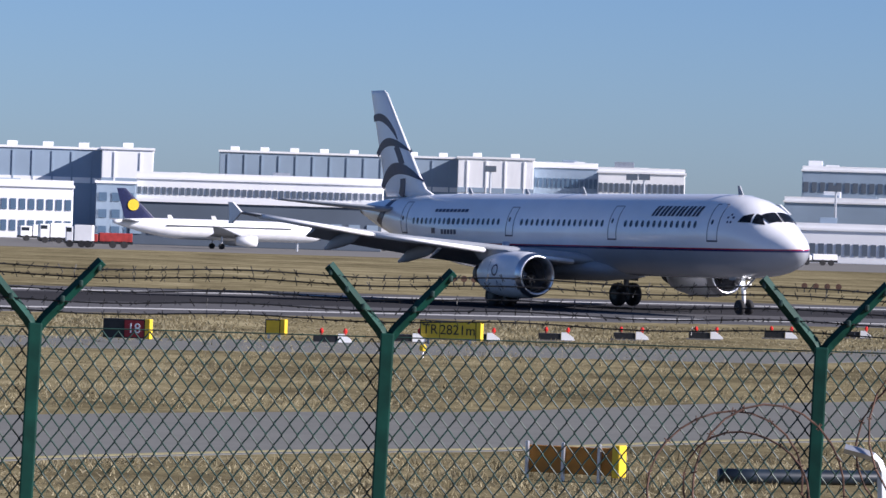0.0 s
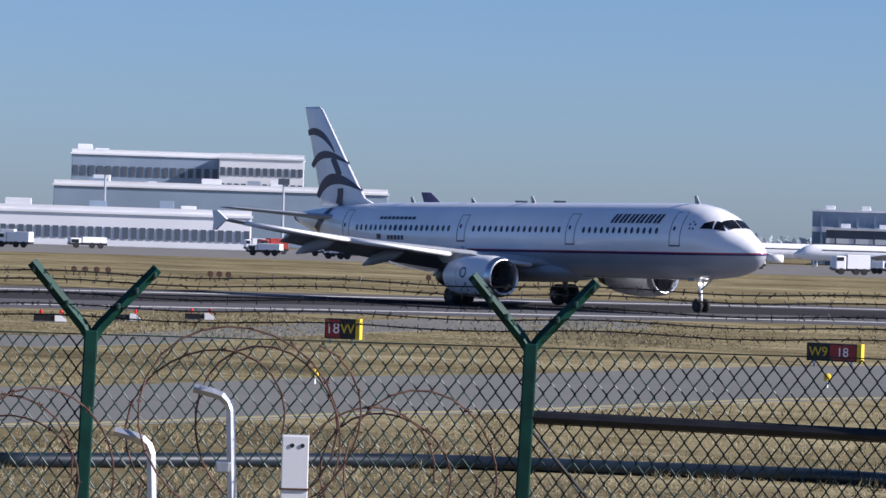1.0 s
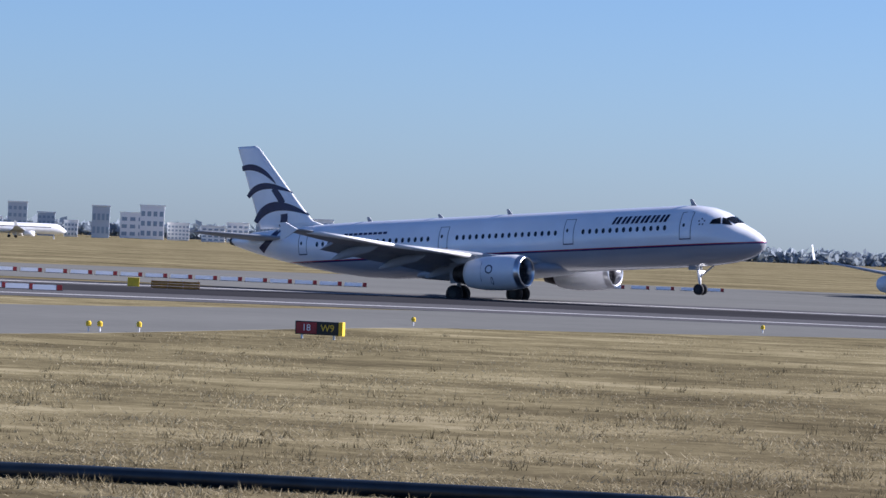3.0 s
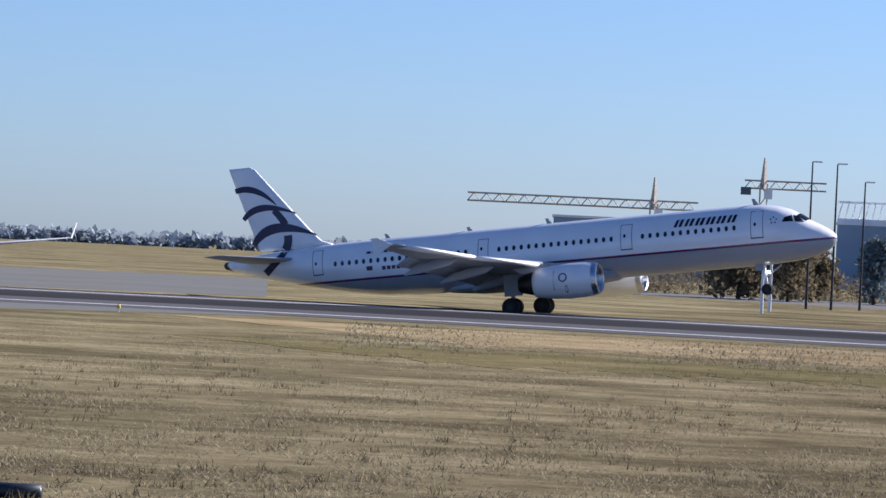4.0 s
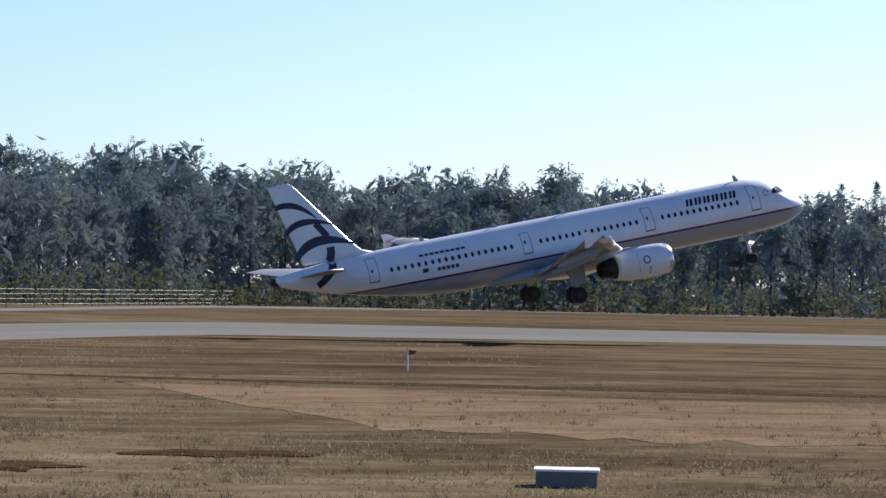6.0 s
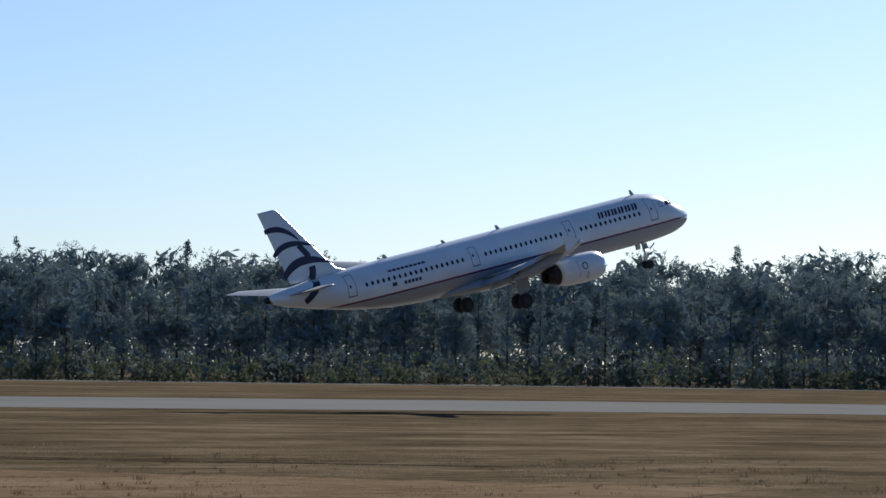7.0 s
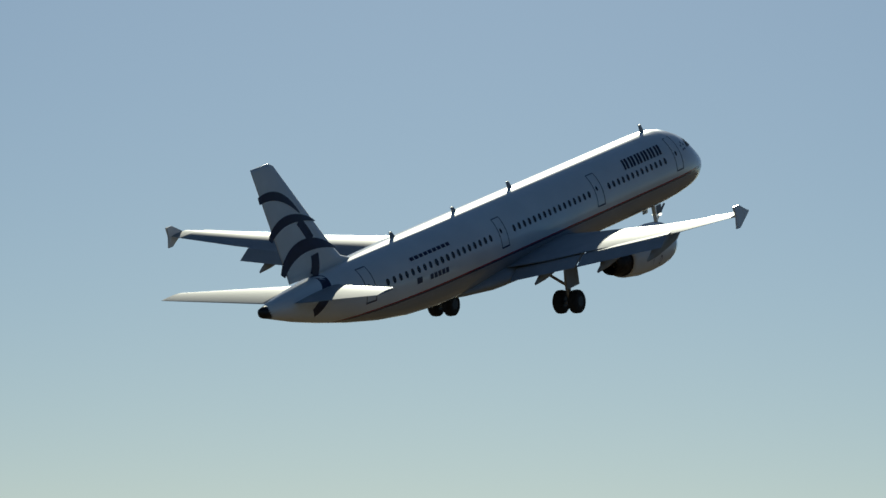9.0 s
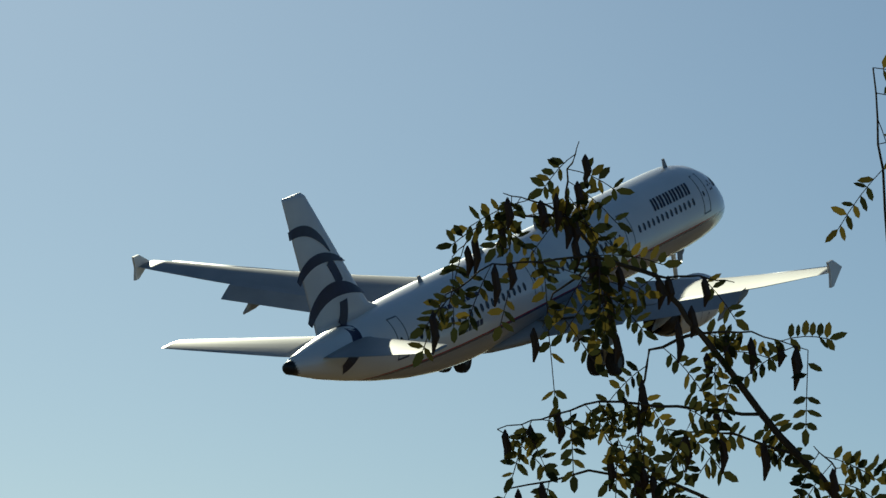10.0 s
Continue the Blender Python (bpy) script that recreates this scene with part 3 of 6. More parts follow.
def airliner():
    a = thing("airliner", "white twin-engine airliner with navy curved tail stripes", "airplane", Matrix())
    skin = livery_mat()
    body = part("fuselage", loft(fuselage_rings()), skin, a, "white fuselage with grey belly and red and navy line", True)
    rings = []
    for x, w, zb, zt in ((7.4, 0.2, 1.9, 2.3), (6.4, 1.5, 1.56, 2.6), (4, 2.25, 1.42, 2.95), (0, 2.3, 1.4, 2.9), (-3, 2.0, 1.48, 2.6), (-5, 1.2, 1.68, 2.3), (-5.8, 0.3, 1.82, 2.05)):
        rings.append([(x, w * math.cos(k * math.tau / 20), (zb + zt) / 2 + (zt - zb) / 2 * math.sin(k * math.tau / 20)) for k in range(20)])
    part("belly_fairing", loft(rings), GREYP, a, "grey wing root fairing", True)
    for side in (-1, 1):
        w = wing(side, a, GREYP)
        nacelle(side, a)
        # tailplane
        part("tailplane", loft([airfoil(-15.9, -20.0, side * 0.6, 5.0, 0.38), airfoil(-16.6, -20.2, side * 1.2, 5.05, 0.32), airfoil(-19.6, -21.2, side * 6.1, 5.55, 0.14), airfoil(-19.9, -21.2, side * 6.25, 5.57, 0.06)]), GREYP, a, "grey tailplane", True)
    fin = part("fin", loft([airfoil(-13.5, -19.3, 0, 5.75, 0.3, True), airfoil(-14.6, -19.4, 0, 6.15, 0.40, True), airfoil(-15.4, -19.65, 0, 7.0, 0.37, True), airfoil(-19.15, -21.05, 0, 11.55, 0.2, True), airfoil(-19.5, -21.1, 0, 11.74, 0.08, True)]), WHITE, a, "white tail fin with navy curved stripes", True)
    # curved stripes on the fin: three sweeping arcs and a broken stem
    def fin_y(x, z):
        k = (z - 6.15) / 5.4
        le, te = -14.6 - 4.55 * k, -19.4 - 1.65 * k
        u = min(0.999, max(0.001, (le - x) / (le - te)))
        th = 0.41 + (0.2 - 0.41) * k
        return th * (1.48 * math.sqrt(u) - 0.63 * u - 1.76 * u * u + 1.42 * u ** 3 - 0.51 * u ** 4) + 0.02

    def stripe(pts, widths, side):
        bm = bmesh.new()
        prev = None
        for i, (x, z) in enumerate(pts):
            p0, p1 = pts[max(0, i - 1)], pts[min(len(pts) - 1, i + 1)]
            dx, dz = p1[0] - p0[0], p1[1] - p0[1]
            l = math.hypot(dx, dz) or 1
            nx, nz = -dz / l * widths[i] / 2, dx / l * widths[i] / 2
            row = [bm.verts.new((x + s * nx, side * (fin_y(x + s * nx, z + s * nz) + o), z + s * nz)) for s, o in ((1, 0), (-1, 0), (-1, -0.03), (1, -0.03))]
            if prev:
                for k in range(4):
                    bm.faces.new((prev[k], prev[(k + 1) % 4], row[(k + 1) % 4], row[k]))
            prev = row
        bmesh.ops.recalc_face_normals(bm, faces=bm.faces)
        return bm

    def arc(x0, z0, xm, zm, x1, z1, w0, wm, w1, n=14):
        pts, ws = [], []
        for i in range(n + 1):
            u = i / n
            pts.append(((1 - u) ** 2 * x0 + 2 * u * (1 - u) * xm + u * u * x1, (1 - u) ** 2 * z0 + 2 * u * (1 - u) * zm + u * u * z1))
            ws.append((1 - u) ** 2 * w0 + 2 * u * (1 - u) * wm + u * u * w1)
        return pts, ws
    for side in (-1, 1):
        for q in (arc(-20.75, 10.15, -19.2, 10.55, -17.75, 8.95, 0.35, 0.62, 0.05), arc(-20.3, 8.1, -19.2, 9.45, -16.35, 8.25, 0.3, 0.75, 0.03), arc(-19.7, 6.25, -18.4, 8.2, -14.95, 6.6, 0.35, 1.15, 0.03),
                  arc(-17.95, 8.6, -17.5, 8.1, -17.15, 7.5, 0.45, 0.5, 0.5), arc(-17.05, 6.75, -17.0, 6.2, -17.3, 5.75, 0.6, 0.6, 0.6)):
            part("tail_stripe", stripe(*q, side), NAVY, fin, "navy blue curved stripe")
        part("tail_stripe", skin_bar([(-17.2 - 1.5 * (k / 20) ** 1.6, 5.78 - 1.6 * k / 20) for k in range(21)], 0.5, side, 0.03), NAVY, body, "navy blue curved stripe")
        # windows, with gaps at the doors
        wsrc = None
        zc = 4.42
        spans = ((6.6, 13.1), (15.2, 23.2), (25.6, 35.2)) if side < 0 else ((6.6, 13.1), (15.2, 23.2), (25.6, 35.2))
        for x0, x1 in spans:
            xn = x0
            while xn <= x1:
                x = X0 - xn
                outline = [(x + 0.125 * math.cos(k * math.tau / 10), zc + 0.185 * math.sin(k * math.tau / 10)) for k in range(10)]
                if xn < 31:
                    if wsrc is None:
                        base = X0 - 10
                        wsrc = part("cabin_window", on_skin([(px - x + 0.0, pz) for px, pz in outline] and [(base + 0.125 * math.cos(k * math.tau / 10), zc + 0.185 * math.sin(k * math.tau / 10)) for k in range(10)], side), DARK, body)
                        wsrc.location.x = x - base
                    else:
                        share("cabin_window", wsrc, Matrix.Translation((x - (X0 - 10), 0, 0)), body)
                else:
                    part("cabin_window", on_skin(outline, side), DARK, body)
                xn += 0.533
        # doors: thin outlines with a dark sill and a small pane
        for xn, zb, zt, wd in ((5.05, 3.62, 5.42, 0.82), (14.15, 3.62, 5.3, 0.78), (24.35, 3.7, 5.2, 0.72), (36.55, 3.75, 5.45, 0.74)):
            x = X0 - xn
            for pts in ([(x - wd / 2, zb + (zt - zb) * k / 14) for k in range(15)], [(x + wd / 2, zb + (zt - zb) * k / 14) for k in range(15)], [(x - wd / 2, zt), (x + wd / 2, zt)]):
                part("door_seam", skin_bar(pts, 0.04, side), SEAM, body)
            part("door_sill", skin_bar([(x - wd / 2 - 0.03, zb), (x + wd / 2 + 0.03, zb)], 0.075, side), NAVY, body)
            part("door_pane", on_skin([(x - 0.12 + 0.09 * math.cos(k * math.tau / 8), 4.55 + 0.13 * math.sin(k * math.tau / 8)) for k in range(8)], side), DARK, body)
        # cockpit windows
        for o in ([(18.62, 4.56), (19.36, 4.54), (19.2, 4.98), (18.75, 4.86)], [(19.44, 4.52), (20.02, 4.44), (19.56, 4.88), (19.29, 4.98)]):
            part("cockpit_window", skin_patch(o, side, 0.02), DARK, body, "dark cockpit side window")
        # the airline's name as slanted plain bars, and small plain bars
        for k in range(6):
            for dx, wd in ((0.0, 0.2), (0.32, 0.22)):
                x = 11.15 + k * 0.74 + dx
                part("name_block", skin_patch([(x, 4.82), (x + wd, 4.82), (x + wd + 0.2, 5.32), (x + 0.2, 5.32)], side, 0.016, 3), NAVY, body, "navy slanted bar")
        for k in range(9):
            part("small_print", skin_bar([(-10.9 + k * 0.42, 5.0), (-10.58 + k * 0.42, 5.0)], 0.16, side, 0.016), NAVY, body)
        for k in range(5):
            part("small_print", skin_bar([(-9.75 + k * 0.36, 3.85), (-9.48 + k * 0.36, 3.85)], 0.26, side, 0.016), NAVY, body)
        part("flag_mark", skin_bar([(-10.9, 3.9), (-10.45, 3.9)], 0.3, side, 0.016), NAVY, body, "small dark blue flag mark")
        # ring of small marks behind the cockpit
        for k in range(5):
            cx, cz = 18.05 + 0.2 * math.cos(k * math.tau / 5 + 1.57), 4.72 + 0.2 * math.sin(k * math.tau / 5 + 1.57)
            part("star_mark", on_skin([(cx + 0.06 * math.cos(j * math.tau / 6), cz + 0.06 * math.sin(j * math.tau / 6)) for j in range(6)], side, 0.016), NAVY, body)
        # main gear
        g = part("main_gear", tube([(0.4, side * 3.8, 3.4), (0.1, side * 3.8, 1.6), (0.05, side * 3.8, 0.6)], [0.19, 0.16, 0.12], 12), STEEL, a, "grey main landing gear leg", True)
        part("side_brace", tube([(0.2, side * 3.75, 1.4), (0.25, side * 2.2, 2.3)], 0.08, 8), STEEL, g)
        part("axle", tube([(0, side * 3.2, 0.58), (0, side * 4.4, 0.58)], 0.1, 8), STEEL, g)
        part("gear_door", box(1.3, 0.05, 1.5, 0.2, side * 4.05, 1.35, 0.02), GREYP, g, "grey gear door")
        wheel(g, 0, side * 3.34, 0.62, 0.46)
        wheel(g, 0, side * 4.26, 0.62, 0.46)
    for s in (-1, 1):
        part("windscreen", skin_patch([(20.10, 0.70), (20.26, 0.05), (19.62, 0.05), (19.48, 0.86)], s, 0.025, 6, True), DARK, body, "dark cockpit windscreen")
    ng = part("nose_gear", tube([(16.65, 0, 2.9), (16.85, 0, 1.1), (16.9, 0, 0.4)], [0.13, 0.11, 0.08], 10), WHITE, a, "white nose landing gear leg", True)
    part("drag_brace", tube([(16.85, 0, 1.2), (18.0, 0, 1.95)], 0.06, 8), STEEL, ng)
    part("axle", tube([(16.9, -0.35, 0.38), (16.9, 0.35, 0.38)], 0.07, 8), STEEL, ng)
    glow = mat("landing_light_glow", (1, 0.95, 0.85), 0.3)
    glow.node_tree.nodes["Principled BSDF"].inputs["Emission Color"].default_value = (1, 0.95, 0.85, 1)
    glow.node_tree.nodes["Principled BSDF"].inputs["Emission Strength"].default_value = 2.5
    for y in (-0.2, 0.2):
        wheel(ng, 16.9, y * 1.3, 0.38, 0.24)
        part("taxi_light", tube([(17.0, y, 1.55), (17.12, y, 1.55)], 0.085, 12), glow, ng, "lit round taxi light")
        part("gear_door", box(0.55, 0.04, 0.5, 16.55, y * 2.2, 1.7, 0.01), GREYP, ng, "grey gear door")
    for x, hgt in ((16.8, 0.45), (2.2, 0.4), (-3.5, 0.3), (-9.5, 0.35)):
        part("blade_antenna", loft([[(x + dx, o, 5.88 + dz) for dx, dz in ((0, 0), (-0.4, 0), (-0.5, hgt), (-0.3, hgt))] for o in (-0.03, 0.03)]), GREYP, body)
    part("tail_cone", loft([[(x, r * math.cos(k * math.tau / 16), z + r * math.sin(k * math.tau / 16)) for k in range(16)] for x, r, z in ((-21.3, 0.38, 4.93), (-21.9, 0.25, 4.98), (-22.0, 0.12, 4.99))]), BLACK, a, "dark tail cone outlet", True)
    return a


PLANE_ROWS = [
    (0, -179.07, 130.01, 0.04, -4.50, 0.39, 1.51),
    (0.5, -166.63, 141.96, 0.11, -6.82, 0.81, 1.48),
    (1, -170.39, 171.50, -0.02, -7.97, 0.57, 1.43),
    (1.5, -165.52, 199.13, -0.09, -9.27, 0.69, 1.19),
    (2, -152.64, 221.57, -0.08, -10.37, 1.35, 0.98),
    (2.5, -137.19, 243.92, -0.14, -10.25, 2.21, 0.66),
    (3, -115.96, 267.06, -0.13, -9.48, 4.13, 0.77),
    (4.5, -7.67, 287.24, 0.25, -4.19, 8.83, 1.09),
    (5, 31.49, 281.31, 0.60, 0.02, 9.93, 1.54),
    (6.5, 153.77, 290.27, 5.65, 5.53, 11.97, -1.38),
    (7, 187.95, 283.28, 8.53, 5.30, 12.96, -2.23),
    (7.5, 210.47, 264.66, 12.13, 5.93, 13.92, -2.24),
    (8, 212.54, 228.55, 16.18, 7.61, 15.04, -2.03),
    (8.5, 196.84, 177.15, 18.76, 7.35, 16.38, -1.10),
    (9, 175.13, 129.69, 23.36, 5.20, 18.53, 0.66),
    (9.3, 160.89, 104.03, 23.70, 2.98, 19.74, 1.66),
    (9.5, 151.11, 90.00, 22.78, 1.94, 20.12, 2.25),
    (9.6, 153.80, 86.88, 23.26, 1.19, 20.22, 2.09),
    (10, 171.06, 78.22, 27.43, -1.97, 20.14, 3.29),
]


def motions():
    def plane_pose(x, y, z, heading, pitch, roll):
        return pose(x, y, z) @ pose(0, 0, 0, 0, 0, heading) @ pose(0, 0, 0, 0, -pitch, 0) @ pose(0, 0, 0, roll, 0, 0)
    for leg in gear_legs:
        walk(leg, [(0, pose(0, 0, 0)), (2.5, pose(0, 0, 0)), (3.0, pose(0, 0, -0.12)), (4.5, pose(0, 0, -0.3)), (5.0, pose(0, 0, -0.38)), (6.0, pose(0, 0, -0.42)), (10.0, pose(0, 0, -0.42))])
    # the wings bend upwards as they take the weight
    for half in wings:
        side = -1 if half.data.vertices[0].co.y < 0 else 1
        root = pose(0, side * 1.9, 2.55)
        walk(half, [(t, root @ pose(0, 0, 0, side * up) @ root.inverted()) for t, up in ((0, 0.0), (2.5, 0.1), (5.0, 0.6), (6.5, 1.2), (9.0, 2.0), (10.0, 2.2))])
    walk(plane, [(t, plane_pose(*q)) for t, *q in PLANE_ROWS])


# ---- perimeter fence ----
FENCE_R, FENCE_TOP = 30.5, 3.04
POSTS = [-1500, -733, -112, 655, 1432, 2200]


def fence_point(p, z, inset=0.0):
    a = azimuth(p)
    return Vector(((FENCE_R + inset) * math.sin(a), (FENCE_R + inset) * math.cos(a), z))


def build_fence():
    f = thing("fence", "green chain-link airport fence with barbed wire on forked posts", "fence", Matrix())
    # lean of the posts along the fence line
    lean = 0.025
    for i, p in enumerate(POSTS):
        last = i == len(POSTS) - 1
        w = 0.18 if last else 0.1
        rot = pose(0, 0, 0, 0, math.degrees(lean), 0)
        m = at(p, FENCE_R) @ rot
        post = part("post", box(w, w, 3.05, 0, 0, 0, 0.012), GREEN, f, "dark green square steel post")
        post.matrix_basis = m
        if last:
            q = part("gate_post", box(0.13, 0.13, 3.0, -0.16, 0.02, 0, 0.01), BLACK, post, "black steel gate post")
        for sx in (-1, 1):
            spread = 0.45
            arm = part("arm", tube([(0, 0, 2.99), (sx * 0.06, 0, 3.08), (sx * spread, -0.05, 3.52)], [0.04, 0.042, 0.04], 4), GREEN, post, "slanted green steel arm")
            for k in range(3):
                u = 0.3 + 0.33 * k
                part("wire_clip", box(0.055 if last else 0.03, 0.11 if last else 0.06, 0.06 if last else 0.05, sx * (0.07 + (spread - 0.07) * u), -0.05, 3.1 + 0.36 * u, 0.012), BLACK if last else MESHM, arm)
    # chain-link strands, each a zigzag round bar
    n = 0
    step, dz = 14, 0.08
    z0 = 0.05
    rows = int((FENCE_TOP - z0) / dz)
    verts, faces = [], []
    p = -1500
    rad = 0.0072
    while p < 2150:
        for ph in (0,):
            prev = None
            for k in range(rows + 1):
                off = (step / 2 + 0.8) * (1 if (k + n) % 2 else -1)
                c = fence_point(p + off + lean * 244 * (k * dz - 1.5) * 0, z0 + k * dz, 0.012 * (1 if k % 2 else -1))
                a = azimuth(p)
                u = Vector((math.cos(a), -math.sin(a), 0)) * rad
                v = Vector((math.sin(a), math.cos(a), 0)) * rad
                b = len(verts)
                verts += [c + u, c + v, c - u, c - v]
                if prev is not None:
                    for j in range(4):
                        faces.append((prev + j, prev + (j + 1) % 4, b + (j + 1) % 4, b + j))
                prev = b
        p += step
        n += 1
    me = bpy.data.meshes.new("chain_link")
    me.from_pydata(verts, [], faces)
    me.materials.append(MESHM)
    net = new("chain_link", me)
    net.parent = f
    tagged(net, "dark green diamond wire mesh", kind="stuff")
    # tension wires and barbed strands
    def wire(name, z, out, r, barbs, m, p_end=2150, slack=0.0):
        bm = bmesh.new()
        pts = []
        q = -1500
        while q <= p_end:
            pts.append(fence_point(q, z + slack * 0.014 * math.sin(q * 0.013), out))
            q += 50
        tube(pts, r, 5, bm)
        if barbs:
            q = -1480
            while q < p_end:
                c = fence_point(q, z + slack * 0.014 * math.sin(q * 0.013), out)
                for _ in range(2):
                    d = Vector((random.uniform(-1, 1), random.uniform(-1, 1), random.uniform(-1, 1))).normalized() * 0.035
                    tube([c - d, c + d], 0.003, 4, bm)
                q += 26
        part(name, bm, m, f)
    wire("tension_wire", 3.02, 0.0, 0.005, False, MESHM)
    for z, out in ((3.14, 0.0), (3.22, -0.04), (3.40, 0.0), (3.46, -0.05), (3.30, 0.03)):
        wire("barbed_wire", z, out, 0.0055, True, BLACK, slack=1.0)
    # rail between the last posts, with a brace
    rail = part("rail", tube([fence_point(1440, 2.52), fence_point(1800, 2.49), fence_point(2170, 2.46)], 0.05, 8), BLACK, f, "black steel rail")
    part("brace", tube([fence_point(1440, 2.5, -0.02), fence_point(1720, 1.2, -0.02)], 0.014, 6), BLACK, f, "thin steel brace")


def coil(name, label, p, r, z, radius, turns, length, m, seed, tilt=0.0, thick=0.007):
    """A loose roll of barbed wire."""
    rnd = random.Random(seed)
    t = thing(name, label, "barbed wire", at(p, r, z, tilt), "razor wire coils")
    pts = []
    n = int(turns * 26)
    for i in range(n + 1):
        a = i * math.tau / 26
        w = radius * (1 + 0.16 * math.sin(a * 0.37 + seed) + 0.05 * math.sin(a * 2.3))
        pts.append(Vector((-length / 2 + length * i / n + w * math.cos(a), 0.16 * math.sin(a * 0.5 + seed), w * math.sin(a) + radius)))
    bm = tube(pts, thick, 5)
    part("wire", bm, m, t)
    bm = bmesh.new()
    for i in range(0, n, 2):
        for _ in range(2):
            d = Vector((rnd.uniform(-1, 1), rnd.uniform(-1, 1), rnd.uniform(-1, 1))).normalized() * (thick * 3.6)
            tube([pts[i] - d, pts[i] + d], thick * 0.55, 4, bm)
    tagged(part("barbing", bm, m, t), kind="stuff")


def build_fence_clutter():
    coil("barbed_coil", "rusty coil of barbed wire before the fence", 560, 27.5, 1.65, 0.50, 3, 0.5, RUST, 2)
    coil("barbed_coil", "rusty coil of barbed wire before the fence", 950, 27.0, 1.95, 0.58, 3.2, 0.5, RUST, 5)
    coil("barbed_coil", "rusty coil of barbed wire before the fence", 1210, 27.4, 1.70, 0.50, 2.6, 0.5, RUST, 9)
    coil("barbed_coil", "silver razor wire coil round the end post", 2235, 30.2, 2.72, 0.34, 3.0, 0.45, WIRE, 12, thick=0.007)
    coil("barbed_coil", "silver razor wire coil hanging on the end post", 2300, 30.3, 1.70, 0.42, 2.6, 0.25, WIRE, 17, thick=0.006)
    # two bent galvanised poles and a white square post
    for p, z in ((918, 2.75), (780, 2.46)):
        t = thing("bent_pole", "galvanised steel pole with a bent top", "pole", at(p, 27.0), "bent poles")
        part("pole", tube([(0.14, 0, 0), (0.02, 0, z - 0.1), (0.0, 0, z - 0.05), (-0.04, 0, z - 0.012), (-0.1, 0, z + 0.008), (-0.22, 0, z + 0.035)], 0.034, 6), STEEL, t)
        part("clamp", box(0.09, 0.09, 0.07, -0.02, 0, z - 0.5, 0.01), STEEL, t)
    t = thing("square_post", "white painted square steel post with two holes", "post", at(1040, 26.6))
    body = part("post", box(0.17, 0.17, 2.52, 0, 0, 0, 0.006), WHITE, t)
    for x in (-0.02, 0.045):
        part("bolt_hole", tube([(x, -0.09, 2.46), (x, -0.075, 2.46)], 0.014, 8), BLACK, body)
    for k in range(4):
        part("wire_tie", box(0.19, 0.19, 0.012, 0, 0, 1.85 + 0.11 * k, 0.003), RUST, t)
    # long dark pipe lying on the ground
    rows = [(500, 430), (1290, 410), (1960, 412), (2620, 442), (3320, 444), (4200, 456), (5200, 470)]
    pts = []
    p = 500
    while p < 5200:
        d = lerp(rows, p)[0]
        a = azimuth(p)
        pts.append((reach(d) * math.sin(a), reach(d) * math.cos(a), 0.115))
        p += 60
    tagged(part("pipe", tube(pts, 0.12, 12), PIPE, None, "", True), "long dark blue pipe lying on the dry grass", "pipe")


# ---- airfield signs and lights ----
def sign(p, d, w, hgt, panels, label, texts=()):
    """Panels: (share of width, material)."""
    r = reach(d)
    t = thing("airfield_sign", label, "sign", at(p, r, 0, -22), "airfield signs")
    cab = part("cabinet", box(w + 0.08, 0.22, hgt + 0.08, 0, 0, 0.16, 0.02), BLACK, t, "dark sign cabinet")
    for sx in (-1, 1):
        part("leg", box(0.07, 0.07, 0.18, sx * w * 0.38, 0, 0), STEEL, t)
    x = -w / 2
    for i, (sh, m) in enumerate(panels):
        part("panel", box(w * sh - 0.03, 0.02, hgt, x + w * sh / 2, -0.118, 0.2), m, cab)
        if i < len(texts) and texts[i]:
            txt, tm = texts[i]
            c = bpy.data.curves.new("lettering", "FONT")
            c.body, c.size, c.align_x, c.align_y, c.extrude = txt, hgt * 0.85, "CENTER", "CENTER", 0.004
            c.materials.append(tm)
            ob = new("lettering", c)
            ob.parent = cab
            ob.matrix_basis = pose(x + w * sh / 2, -0.135, 0.2 + hgt / 2, 90, 0, 0)
        x += w * sh
    part("side_plate", box(0.16, 0.26, hgt + 0.1, w / 2 + 0.1, 0, 0.15, 0.01), YELLOW, t, "yellow end plate")


